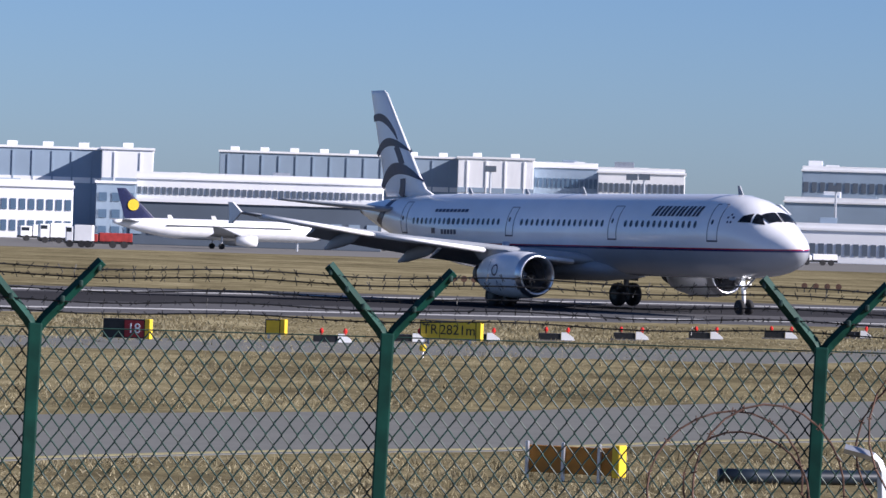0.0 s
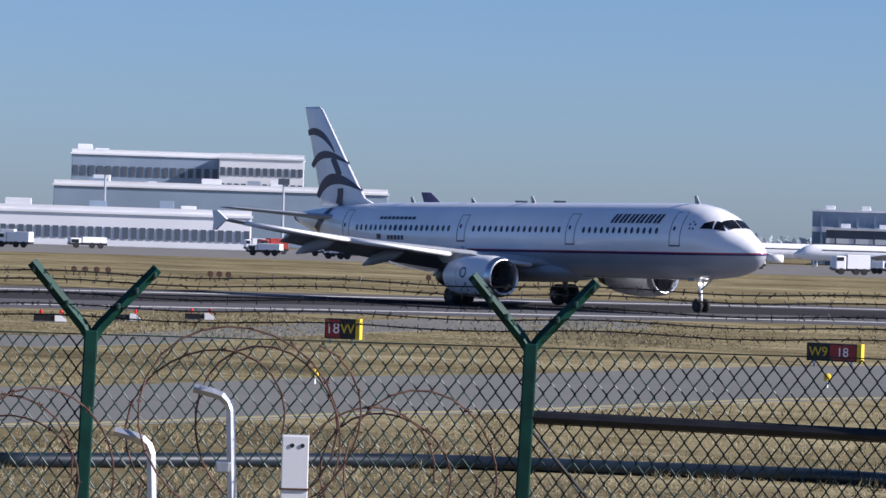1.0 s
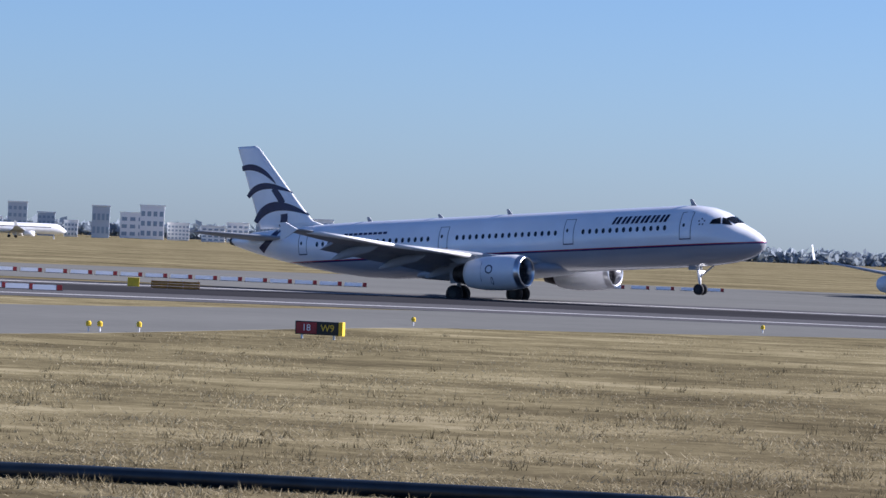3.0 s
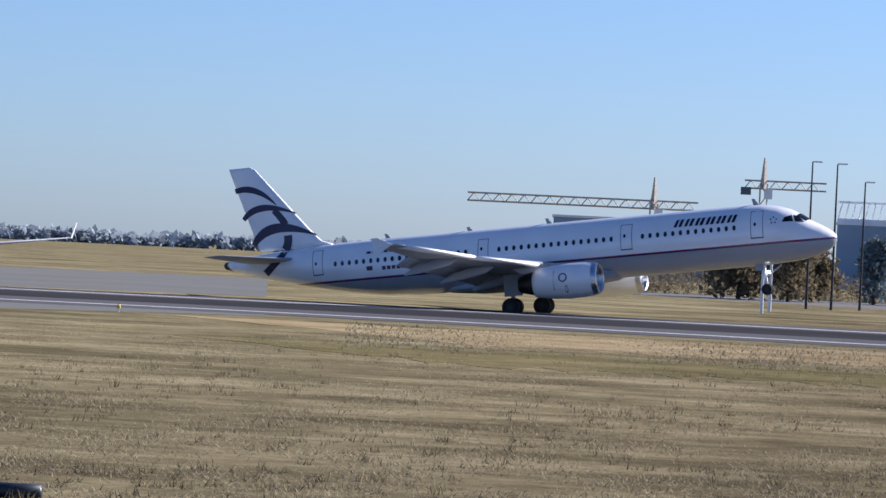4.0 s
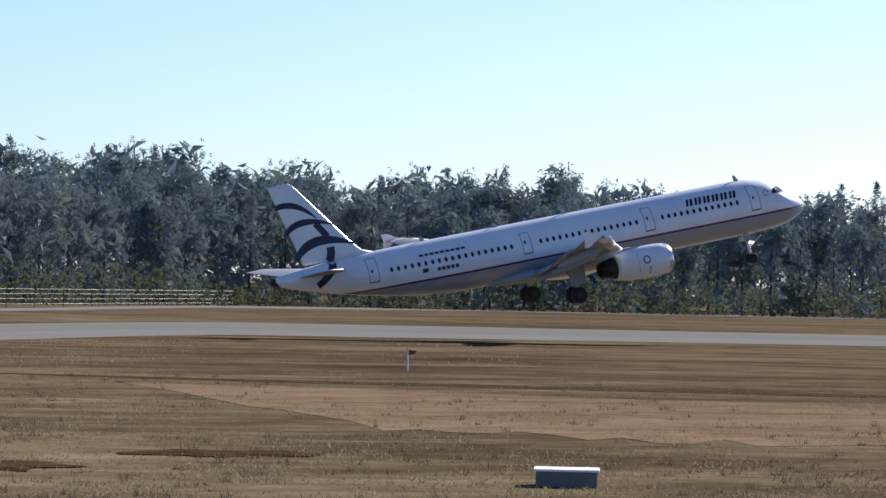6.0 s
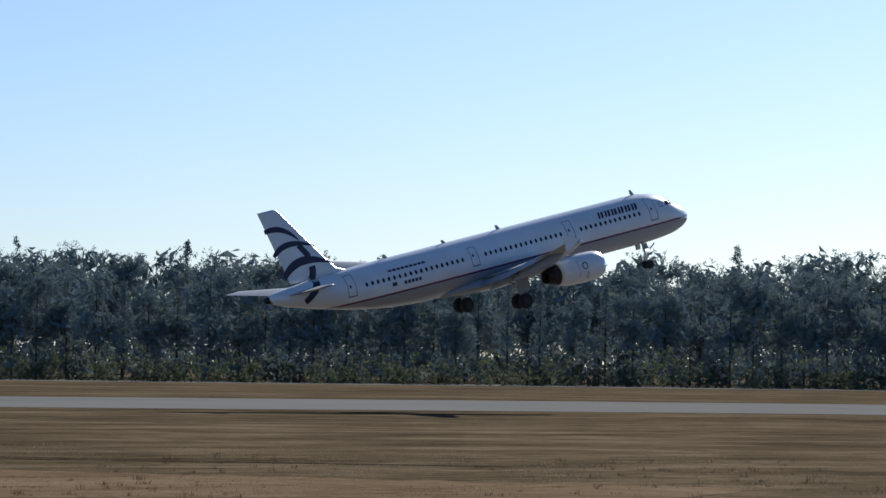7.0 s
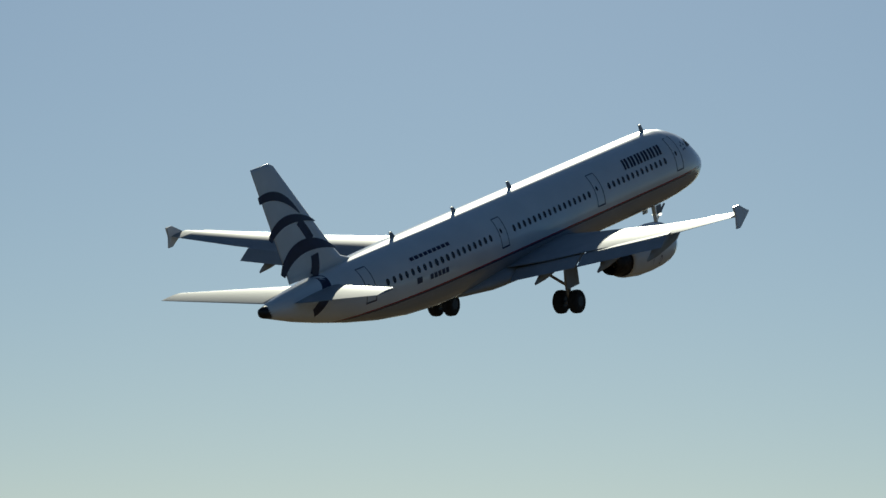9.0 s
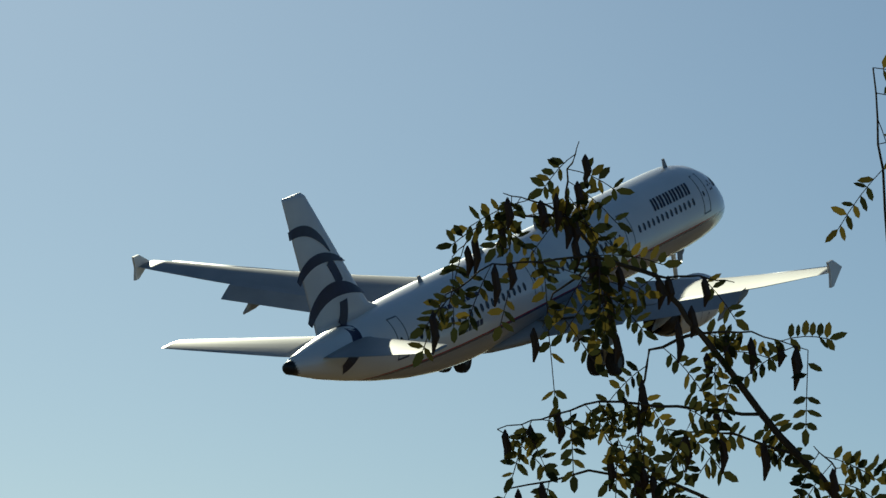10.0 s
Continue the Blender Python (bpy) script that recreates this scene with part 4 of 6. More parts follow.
def build_signs():
    sign(-556, 215, 1.35, 0.52, ((0.5, BLACK), (0.5, SIGNRED)), "black and red runway location sign in the grass", (None, ("18", WHITE)))
    sign(-294, 200, 0.5, 0.42, ((1, YELLOW),), "small yellow airfield sign in the grass")
    sign(16, 200, 2.0, 0.55, ((0.35, YELLOW), (0.65, YELLOW)), "yellow distance sign in the grass", (("TR", BLACK), ("2821m", BLACK)))
    sign(1115, 194, 1.1, 0.62, ((0.5, SIGNRED), (0.5, BLACK)), "red and black runway location sign in the grass", (("18", WHITE), ("W", YELLOW)))
    sign(1984, 206, 1.7, 0.5, ((0.45, BLACK), (0.55, SIGNRED)), "black and red runway location sign in the grass", (("W9", YELLOW), ("18", WHITE)))
    sign(2428, 205, 2.15, 0.55, ((0.33, YELLOW), (0.67, YELLOW)), "yellow distance sign in the grass", (None, ("2726m", BLACK)))
    sign(3895, 180, 1.7, 0.42, ((0.5, SIGNRED), (0.5, BLACK)), "red and black runway location sign in the grass", (("18", WHITE), ("W9", YELLOW)))
    # orange sign seen from behind
    t = thing("sign_board", "weathered orange sign board with posts, seen from behind", "sign", at(240, 65, 0, -22))
    bd = part("board", box(1.5, 0.08, 0.42, 0, 0, 0.12, 0.01), ORANGE, t)
    for x in (-0.72, -0.12, 0.48):
        part("post", box(0.05, 0.06, 0.6, x, -0.07, 0, 0.008), STEEL, t)
    part("end_plate", box(0.13, 0.3, 0.5, 0.78, 0, 0.1, 0.02), YELLOW, t, "bright yellow end plate")
    # runway guard units
    for k in range(9):
        p = -195 + 132 * k
        d = 205 - 5.5 * k
        t = thing("guard_light_unit", "dark light box with white wedge and two red lamps", "airfield light", at(p, reach(d)), "runway guard lights")
        part("housing", box(0.8, 0.4, 0.26, -0.15, 0, 0.02, 0.02), BLACK, t)
        part("plinth", box(1.3, 0.5, 0.05, 0, 0, 0), CONCRETE, t)
        part("wedge", loft([[(0.27, y, 0.05), (0.75, y, 0.05), (0.7, y, 0.14), (0.45, y, 0.32), (0.27, y, 0.32)] for y in (-0.24, 0.24)]), WHITE, t, "white wedge")
        for x in (-0.28, 0.5):
            lamp = part("lamp_post", tube([(x, 0.2, 0.0), (x, 0.2, 0.36)], 0.035, 8), RED, t)
            part("lamp_head", tube([(x, 0.2, 0.34), (x, 0.2, 0.42), (x, 0.2, 0.5)], [0.06, 0.075, 0.03], 8), REDLAMP, lamp)
    # barrier rows beyond the runway
    src = None
    for row, (p0, p1, d0, d1) in enumerate(((2690, 3420, 100, 113), (3250, 3960, 80, 85), (4370, 4600, 70, 68))):
        k = 0
        p = p0
        while p < p1:
            d = d0 + (d1 - d0) * (p - p0) / (p1 - p0)
            m = at(p, reach(d))
            if src is None:
                src = thing("barrier", "low red and white plastic barrier on the taxiway", "barrier", m, "taxiway barriers")
                part("block", loft([[(x, y, z) for y, z in ((-0.25, 0.04), (0.25, 0.04), (0.12, 0.34), (-0.12, 0.34))] for x in (-0.7, 0.7)]), WHITE, src, "white barrier block")
                part("end_block", loft([[(x, y, z) for y, z in ((-0.25, 0.04), (0.25, 0.04), (0.12, 0.36), (-0.12, 0.36))] for x in (0.74, 1.05)]), RED, src, "red barrier end")
                part("base", box(1.9, 0.55, 0.05, 0.15, 0, 0), BLACK, src)
            else:
                copy_thing(src, m)
            p += 48 if row == 0 else 44
    # small edge lights
    src = None
    for p, d in ((3579, 180), (2300, 205), (2345, 205), (3490, 182), (3510, 182), (4680, 138), (5300, 132), (1070, 268), (1975, 245), (2360, 232), (3110, 145), (3320, 141), (4063, 150), (-30, 225), (-100, 225)):
        m = at(p, reach(d))
        if src is None:
            src = thing("edge_light", "small yellow edge light on a short stem", "airfield light", m, "edge lights")
            part("stem", tube([(0, 0, 0), (0, 0, 0.2)], 0.03, 8), WHITE, src)
            part("head", tube([(0, 0, 0.2), (0, 0, 0.34), (0, 0, 0.4)], [0.1, 0.11, 0.06], 10), YELLOW, src)
        else:
            copy_thing(src, m)
    # brown lamp drums and red poles beyond the runway
    src = None
    for p, d in [(3 + 18 * k, 96) for k in range(5)] + [(640 + 20 * k, 88) for k in range(4)] + [(1266 + 17 * k, 84) for k in range(5)] + [(1460 + 22 * k, 80) for k in range(4)] + [(880 + 16 * k, 90) for k in range(3)]:
        m = at(p, reach(d))
        if src is None:
            src = thing("lamp_drum", "small brown round lamp drum on a stem", "airfield light", m, "lamp drums")
            part("stem", tube([(0, 0, 0), (0, 0, 0.3)], 0.05, 6), BLACK, src)
            part("drum", tube([(0, -0.18, 0.5), (0, 0.18, 0.5)], 0.23, 12), RUST, src, "brown lamp drum")
        else:
            copy_thing(src, m)
    src = None
    for k in range(16):
        m = at(2470 + 34 * k, reach(84 - 1.4 * (k % 5)))
        if src is None:
            src = thing("marker_pole", "thin red and white marker pole", "pole", m, "marker poles")
            part("pole", tube([(0, 0, 0), (0, 0, 1.3)], 0.05, 6), RED, src)
            part("band", tube([(0, 0, 0.7), (0, 0, 1.0)], 0.055, 6), WHITE, src, "white band")
        else:
            copy_thing(src, m)
    t = thing("marker_box", "yellow marker box beyond the runway", "airfield light", at(3566, reach(100)))
    part("box", box(0.8, 0.5, 0.62, 0, 0, 0, 0.03), YELLOW, t)
    t = thing("barrier_board", "orange boarded barrier beyond the runway", "barrier", at(3640, reach(102)))
    for k in range(3):
        part("board", box(3.2, 0.06, 0.14, 0, 0, 0.05 + 0.17 * k, 0.01), ORANGE, t)
    for x in (-1.5, -0.5, 0.5, 1.5):
        part("post", box(0.07, 0.08, 0.6, x, 0.08, 0), STEEL, t)
    t = thing("windsock", "red and white windsock on a short red and white pole", "windsock", at(8416, reach(92)))
    part("pole", tube([(0.9, 0, 0), (0.9, 0, 4.2)], [0.07, 0.045], 8), WHITE, t)
    sock = part("sock", tube([(0.55, 0, 2.35), (0.2, 0, 2.2), (-0.1, 0, 1.5), (-0.25, 0, 0.6)], [0.36, 0.34, 0.24, 0.14], 12), RED, t, "limp red windsock")
    part("band", tube([(-0.02, 0, 1.75), (-0.14, 0, 1.35)], [0.3, 0.25], 12), WHITE, sock, "white band")
    part("marker_panel", box(0.6, 0.06, 0.75, 0.75, 0.1, 1.75, 0.02), RED, t, "red marker panel")
    t = thing("red_container", "low dark red container by the woods", "container", at(8250, reach(72)))
    part("box", box(4.1, 2.2, 1.15, 0, 0, 0, 0.03), BRICK, t)
    # wire fence along the wood's edge
    f = thing("perimeter_fence", "thin dark green wire fence along the edge of the woods", "fence", Matrix())
    foot = [(8150, 49), (8700, 56), (9000, 52), (9600, 36.5)]
    src, tops = None, []
    for p in range(8160, 9560, 50):
        m = at(p, reach(lerp(foot, p)[0]))
        tops.append(m.translation)
        if src is None:
            src = part("post", tube([(0, 0, 0), (0, 0, 2.6), (0.25, 0, 2.95)], 0.06, 6), MESHM, f)
            src.matrix_basis = m
        else:
            share("post", src, m, f)
    for z in (0.5, 1.2, 1.9, 2.55):
        part("wire", tube([q + Vector((0, 0, z)) for q in tops], 0.018, 4), MESHM, f)
    for p, d in ((8294, 51), (8346, 51), (8711, 60)):
        t = thing("slim_pole", "slim grey pole by the perimeter fence", "pole", at(p, reach(d)), "slim poles")
        part("shaft", tube([(0, 0, 0), (0, 0, 5.0)], [0.1, 0.06], 8), STEEL, t)
        part("cap", box(0.3, 0.2, 0.12, 0, 0, 5.0, 0.02), STEEL, t)
    # marker and concrete block in the southern turf
    t = thing("marker_pole", "white marker pole with a red flag in the grass", "pole", at(9820, reach(147)))
    part("pole", tube([(0, 0, 0), (0, 0, 1.0)], 0.035, 8), WHITE, t)
    part("flag", loft([[(x, y, z) for x, z in ((0.03, 0.72), (0.32, 0.78), (0.38, 0.92), (0.03, 0.96))] for y in (-0.012, 0.012)]), RED, t, "small red flag")
    t = thing("concrete_block", "square white-topped concrete block in the grass", "concrete block", at(10105, reach(345)))
    part("block", box(1.2, 1.2, 0.3, 0, 0, 0, 0.03), CONCRETE, t)
    part("cover", box(1.28, 1.28, 0.05, 0, 0, 0.3, 0.015), CLADL, t, "white cover plate")


# ---- airport buildings ----
def ht(el, r):
    return EYE + el * r / FOC


def block(name, label, p0, p1, el, r, m, rows=0, cols=0, wm=None, base=0.0, depth=40.0, category="building", roof=None, bands=False):
    """A building between two bearings, as high as el, with its windows built in."""
    w = (p1 - p0) * r / FOC
    hgt = ht(el, r) - base
    t = thing(name, label, category, at((p0 + p1) / 2, r, base))
    wall = part("wall", box(w, depth, hgt, 0, depth / 2, 0, 0.15), m, t)
    part("roof_edge", box(w + 0.6, depth + 0.6, 0.5, 0, depth / 2, hgt), roof or CLADL, t)
    if rows:
        src = None
        cw, rh = w / cols, hgt / (rows + 0.4)
        for i in range(rows):
            for j in range(cols):
                mm = Matrix.Translation((-w / 2 + (j + 0.5) * cw, -0.06, 0.35 * rh + i * rh))
                if src is None:
                    src = part("window", box(cw * (0.96 if bands else 0.62), 0.2, rh * 0.5, 0, 0, 0, 0), wm or GLASSB, wall)
                    src.matrix_basis = mm
                else:
                    share("window", src, mm, wall)
    if name in ("parking_building", "office_building", "hotel", "cargo_hall", "terminal", "long_hall"):
        plant = random.Random(int(p0) + 7)
        for _ in range(max(2, int(w / 11))):
            sx, sz = plant.uniform(2.0, 5.0), plant.uniform(0.9, 2.4)
            part("roof_plant", box(sx, 3.0, sz, plant.uniform(-w / 2 + 3, w / 2 - 3), plant.uniform(3, 9), hgt + 0.5, 0.08), plant.choice((CLADL, CLADL, CLAD, STEEL)), t)
        part("parapet", box(w, 0.25, 0.9, 0, 0.2, hgt + 0.5), CLADL, t)
    if name.startswith("hangar"):
        src = None
        k = int(w / 7)
        for j in range(k):
            mm = Matrix.Translation((-w / 2 + (j + 0.5) * w / k, 3, hgt + 0.5))
            if src is None:
                src = part("roof_vent", box(2.2, 2.0, 1.0, 0, 0, 0, 0.1), WHITE, t)
                src.matrix_basis = mm
            else:
                share("roof_vent", src, mm, t)
        src = None
        k = int(w / 4)
        for j in range(k):
            mm = Matrix.Translation((-w / 2 + (j + 0.5) * w / k, -0.05, 0.3))
            if src is None:
                src = part("cladding_rib", box(0.35, 0.3, hgt - 0.8, 0, 0, 0), m, wall)
                src.matrix_basis = mm
            else:
                share("cladding_rib", src, mm, wall)
        part("wall_band", box(w, 0.24, 1.2, 0, -0.02, hgt * 0.62), CLADL if m is not CLADL else CLAD, wall)
    return t


def build_buildings():
    # Hangar fronts are coloured as the shaded side, end blocks as the sunlit one.
    block("hangar", "large grey-blue airport hangar", -1300, -607, 124, 900, CLAD, 0)
    block("hangar_lit_end", "white block for the sunlit end of the hangar", -607, -516, 126, 890, CLADL)
    block("cargo_hall", "long low white hall beside the hangar", -1300, -655, 55, 800, CLADL, 2, 40)
    block("parking_building", "long white multi-storey building with rows of openings", -545, -108, 76, 820, CLADL, 4, 40, CLADD)
    block("stair_block", "grey square stair block", -615, -545, 66, 815, CLAD, 3, 3)
    block("workshop", "dark grey low workshop building", -560, -110, 36, 700, CLADD, 1, 14, CLAD)
    block("hangar", "large grey-blue airport hangar", -400, 22, 128, 1050, CLAD, 0)
    block("hangar_lit_end", "white block for the sunlit end of the hangar", 22, 156, 130, 1040, CLADL)
    block("office_building", "grey office building behind the apron", 156, 270, 118, 1050, CLAD, 4, 14)
    block("office_building", "white office building behind the apron", 270, 424, 112, 1020, CLADL, 4, 16, CLADD)
    block("cargo_hall", "long pale cargo hall with dark doors", -164, 240, 34, 800, CLADL, 2, 30, CLADD)
    block("hotel", "grey multi-storey hotel with rows of windows", 630, 890, 126, 1100, CLAD, 4, 18, CLADD)
    block("hotel", "white multi-storey hotel wing with window bands", 890, 1040, 127, 1090, CLADL, 5, 12, CLADD)
    block("long_hall", "long grey hall under the hotel", 600, 1190, 70, 1000, CLAD, 0)
    block("cargo_hall", "low white cargo hall with open doors", 430, 950, 22, 800, CLADL, 1, 34, CLADD)
    block("hangar", "grey hangar with an arched white roof edge", 1940, 2128, 66, 1000, CLAD, 0)
    block("hangar_door", "dark open hangar door", 1965, 2100, 34, 985, CLADD, depth=10)
    block("terminal", "grey office block with horizontal window bands", 2128, 2245, 66, 1050, CLADL, 6, 1, CLAD, bands=True)
    t = block("terminal", "long dark terminal with white roof lights", 2245, 2600, 60, 1100, CLAD, 2, 16)
    for k in range(12):
        part("roof_light", box(3.6, 3, 1.6, -22 + k * 4.9, 4, ht(60, 1100) + 0.6), WHITE, t)
    # fuel tanks
    src = None
    for p, r, w, el in ((2500, 960, 10, 36), (2585, 980, 9, 44), (2665, 960, 8, 38), (2740, 990, 9, 30)):
        m = at(p, r)
        tk = thing("storage_tank", "white cylindrical storage tank", "tank", m, "storage tanks")
        hh = ht(el, r)
        part("shell", loft([[(w / 2 * q * math.cos(k * math.tau / 28), w / 2 * q * math.sin(k * math.tau / 28), z) for k in range(28)] for q, z in ((1, 0), (1, hh), (0.96, hh + 0.3), (0.5, hh + 1.1), (0.05, hh + 1.4))]), WHITE, tk, "", True)
        part("rim", loft([[(w / 2 * 1.02 * math.cos(k * math.tau / 28), w / 2 * 1.02 * math.sin(k * math.tau / 28), z) for k in range(28)] for z in (hh - 0.4, hh)]), STEEL, tk)
    # control tower
    tw = thing("control_tower", "grey airport control tower with wide cab", "tower", at(2697, 1300))
    top = ht(140, 1300)
    part("shaft", box(3.2, 3.2, top - 7, 0, 0, 0, 0.2), CLAD, tw)
    part("shaft_glazing", box(1.0, 0.3, top - 12, 0.9, -1.65, 2), GLASSB, tw)
    part("platform", loft([[(x * q, y * q, z) for x, y in ((-1, -1), (1, -1), (1, 1), (-1, 1))] for q, z in ((2.2, top - 8.5), (5.6, top - 6.8), (5.6, top - 4.6), (4.6, top - 4.4))]), CLAD, tw)
    cab = part("cab", loft([[(x * q, y * q, z) for x, y in ((-1, -0.6), (-0.6, -1), (0.6, -1), (1, -0.6), (1, 0.6), (0.6, 1), (-0.6, 1), (-1, 0.6))] for q, z in ((2.6, top - 4.4), (3.1, top - 1.8), (3.2, top - 1.2), (2.8, top - 1.0))]), GLASSB, tw)
    part("roof_mast", tube([(0, 0, top - 1.2), (0, 0, top + 1)], 0.2, 6), STEEL, tw)
    # hall hung from cables
    hl = thing("cable_hall", "white hall with its roof hung from cable masts", "building", at(2730, 950))
    part("wall", box(24, 20, 7, 0, 10, 0, 0.2), CLADL, hl)
    for x in (-12, 0, 13):
        part("mast", tube([(x, 0, 0), (x + (1.5 if x > 5 else 0), 0, 11.5)], 0.6, 8), WHITE, hl)
    for a, b in ((-12, 0), (0, 13)):
        part("cable", tube([(a + (b - a) * u, 0, 11.2 - 8 * u * (1 - u) * 1.5) for u in (0, 0.25, 0.5, 0.75, 1)], 0.22, 6), WHITE, hl)
    # far skyline
    rnd = random.Random(4)
    for k in range(34):
        p = 2800 + k * 46 + rnd.uniform(-12, 12)
        if p > 4450:
            break
        w = rnd.uniform(24, 60)
        e = rnd.uniform(10, 42) * (1.25 if k in (9, 17, 18) else 1.0) * (0.5 if p > 3900 else 1)
        # Light walls and CLAD windows stand in for haze on the skyline.
        block("city_building", "distant pale city building", p, p + w, e, rnd.uniform(1700, 2100), rnd.choice((CITY, CLADL, CLADL, CITY)), rnd.choice((2, 3, 4)), rnd.choice((4, 6)), CLAD, depth=20)
    # construction quarter
    block("glass_terminal", "blue-grey glass terminal under construction", 6060, 6210, 74, 900, CLAD, 4, 8)
    t = thing("vaulted_terminal", "blue-grey curved-roof terminal hall", "building", at(6330, 930))
    w = 260 * 930 / FOC
    part("wall", loft([[(x * w / 2, y, z * ht(66, 930)) for x, z in [(-1, 0), (-1, 0.97), (-0.7, 1.0), (-0.3, 0.97), (0.1, 0.88), (0.5, 0.74), (1, 0.52), (1, 0)]] for y in (0, 50)]), CLAD, t)
    top = [(x * w / 2, -0.1, z * ht(66, 930)) for x, z in [(-1, 0.97), (-0.7, 1.0), (-0.3, 0.97), (0.1, 0.88), (0.5, 0.74), (1, 0.52)]]
    part("roof_edge", tube(top, 0.35, 6), CLADL, t, "pale curved roof edge")
    part("glazing", box(w * 0.94, 0.2, 2.6, 0, -0.12, 0.6), GLASSB, t, "dark blue glazing")
    block("long_hall", "wide blue-grey hall behind the trees", 6560, 7000, 84, 950, CLAD, 0)
    for p0, p1 in ((6560, 6655), (6705, 6828)):
        tr = thing("roof_truss", "white steel roof truss on the hall", "truss", at((p0 + p1) / 2, 955, ht(84, 950) + 0.5))
        ww, hh = (p1 - p0) * 950 / FOC, 4.4
        part("chord", box(ww, 0.4, 0.5, 0, 0, hh), WHITE, tr)
        part("chord", box(ww, 0.4, 0.5, 0, 0, 0), WHITE, tr)
        for k in range(9):
            x = -ww / 2 + k * ww / 8
            part("strut", tube([(x, 0, 0.2), (x + (ww / 8 if k < 8 else 0) * 0.6, 0, hh)], 0.17, 6), WHITE, tr)
    # cranes
    def crane(p, r, el, left, right, m, label):
        c = thing("tower_crane", label, "crane", at(p, r))
        hh = ht(el, r)
        k = r / FOC
        bm = bmesh.new()
        for sx, sy in ((-1, -1), (1, -1), (1, 1), (-1, 1)):
            tube([(sx * 0.7, sy * 0.7, 0), (sx * 0.7, sy * 0.7, hh - 2)], 0.16, 4, bm)
        z = 0
        while z < hh - 4:
            tube([(-0.7, -0.7, z), (0.7, -0.7, z + 2)], 0.1, 4, bm)
            tube([(0.7, -0.7, z + 2), (-0.7, -0.7, z + 4)], 0.1, 4, bm)
            z += 4
        part("mast", bm, m, c)
        bm = bmesh.new()
        z0 = hh - 3
        for dz in (0, 1.5):
            tube([(-left * k, 0, z0 + dz), (right * k, 0, z0 + dz)], 0.17, 4, bm)
        x = -left * k
        while x < right * k - 2:
            tube([(x, 0, z0), (x + 1.2, 0, z0 + 1.5)], 0.1, 4, bm)
            tube([(x + 1.2, 0, z0 + 1.5), (x + 2.4, 0, z0)], 0.1, 4, bm)
            x += 2.4
        part("jib", bm, m, c)
        part("apex", tube([(0, 0, hh - 3), (0, 0, hh + 3)], [0.8, 0.2], 4), m, c)
        part("counterweight", box(2.0, 1.2, 1.5, (right if right < left else -left) * k * 0.92, 0, z0 - 1.3), CLADD, c)
        part("operator_cab", box(1.6, 1.6, 2, 0.9, -0.8, z0 - 2), WHITE, c)
    cm = mat("crane_paint", (0.46, 0.41, 0.34), 0.5, 0, 0.1, 1)
    crane(6236, 800, 124, 330, 78, cm, "ochre tower crane over the construction site")
    crane(6428, 820, 168, 34, 110, cm, "ochre tower crane over the construction site")
    rt = thing("radar_tower", "distant grey tower with a wide head", "tower", at(6354, 1250))
    hh = ht(92, 1250)
    part("shaft", tube([(0, 0, 0), (0, 0, hh - 5)], [1.4, 1.1], 10), CLAD, rt)
    part("head", tube([(0, 0, hh - 6), (0, 0, hh - 4), (0, 0, hh - 3), (0, 0, hh - 2.6), (0, 0, hh)], [1.4, 4.0, 4.0, 2.2, 2.0], 16), CLAD, rt)
    # lamp posts and poles
    for p, el, r, two in ((6512, 192, 420, 1), (6556, 190, 420, 1), (6606, 160, 430, 1), (7816, 205, 440, 2), (7016, 102, 600, 2), (7216, 106, 600, 2), (7212 + 16, 104, 620, 2)):
        t = thing("lamp_post", "tall slim street lamp with a flat head", "street lamp", at(p, r), "tall lamp posts")
        hh = ht(el, r)
        part("pole", tube([(0, 0, 0), (0, 0, hh * 0.5), (0, 0, hh)], [0.14, 0.11, 0.07], 8), STEEL if two == 2 else BLACK, t)
        for s in ((1,) if two == 1 else (-1, 1)):
            part("head", box(1.0, 0.4, 0.16, s * 0.5, 0, hh - 0.05, 0.03), CLADL, t)
    for p, el, r in ((6766, 205, 420), (6828, 192, 430), (6866, 196, 430), (6448, 105, 380), (6434, 60, 360)):
        t = thing("pole", "tall plain grey pole", "pole", at(p, r), "tall poles")
        hh = ht(el, r)
        part("shaft", tube([(0, 0, 0), (0, 0, hh)], [0.16, 0.08], 8), STEEL, t)
    for p, el, r in ((1426, 62, 900), (1494, 64, 900), (1585, 58, 920), (1675, 55, 920), (80, 112, 980), (330, 105, 960), (352, 106, 960), (690, 96, 980), (1005, 88, 960)):
        t = thing("light_mast", "grey floodlight mast on the apron", "light mast", at(p, r), "apron light masts")
        hh = ht(el, r)
        part("pole", tube([(0, 0, 0), (0, 0, hh)], [0.4, 0.25], 8), STEEL, t)
        part("lamp_frame", box(2.6, 0.8, 1.4, 0, 0, hh - 0.6), CLADD, t)
    # fire station
    r = 470
    t = thing("fire_station", "low fire station with red bays and weathered pitched roof", "building", at(7410, r))
    w = 545 * r / FOC
    wall = part("wall", box(w, 14, 4.0, 0, 7, 0, 0.05), BRICK, t)
    part("roof", loft([[(-w / 2 - 0.5, y, z), (w / 2 + 0.5, y, z)][::1] + [(w / 2 + 0.5, y, z - 0.3), (-w / 2 - 0.5, y, z - 0.3)] for y, z in ((-1.2, 4.1), (7, 6.9), (15, 4.1))]), ROOF, t, "weathered brown roof")
    part("fascia", box(w + 1, 0.3, 0.7, 0, -1.3, 3.5), CLADD, t)
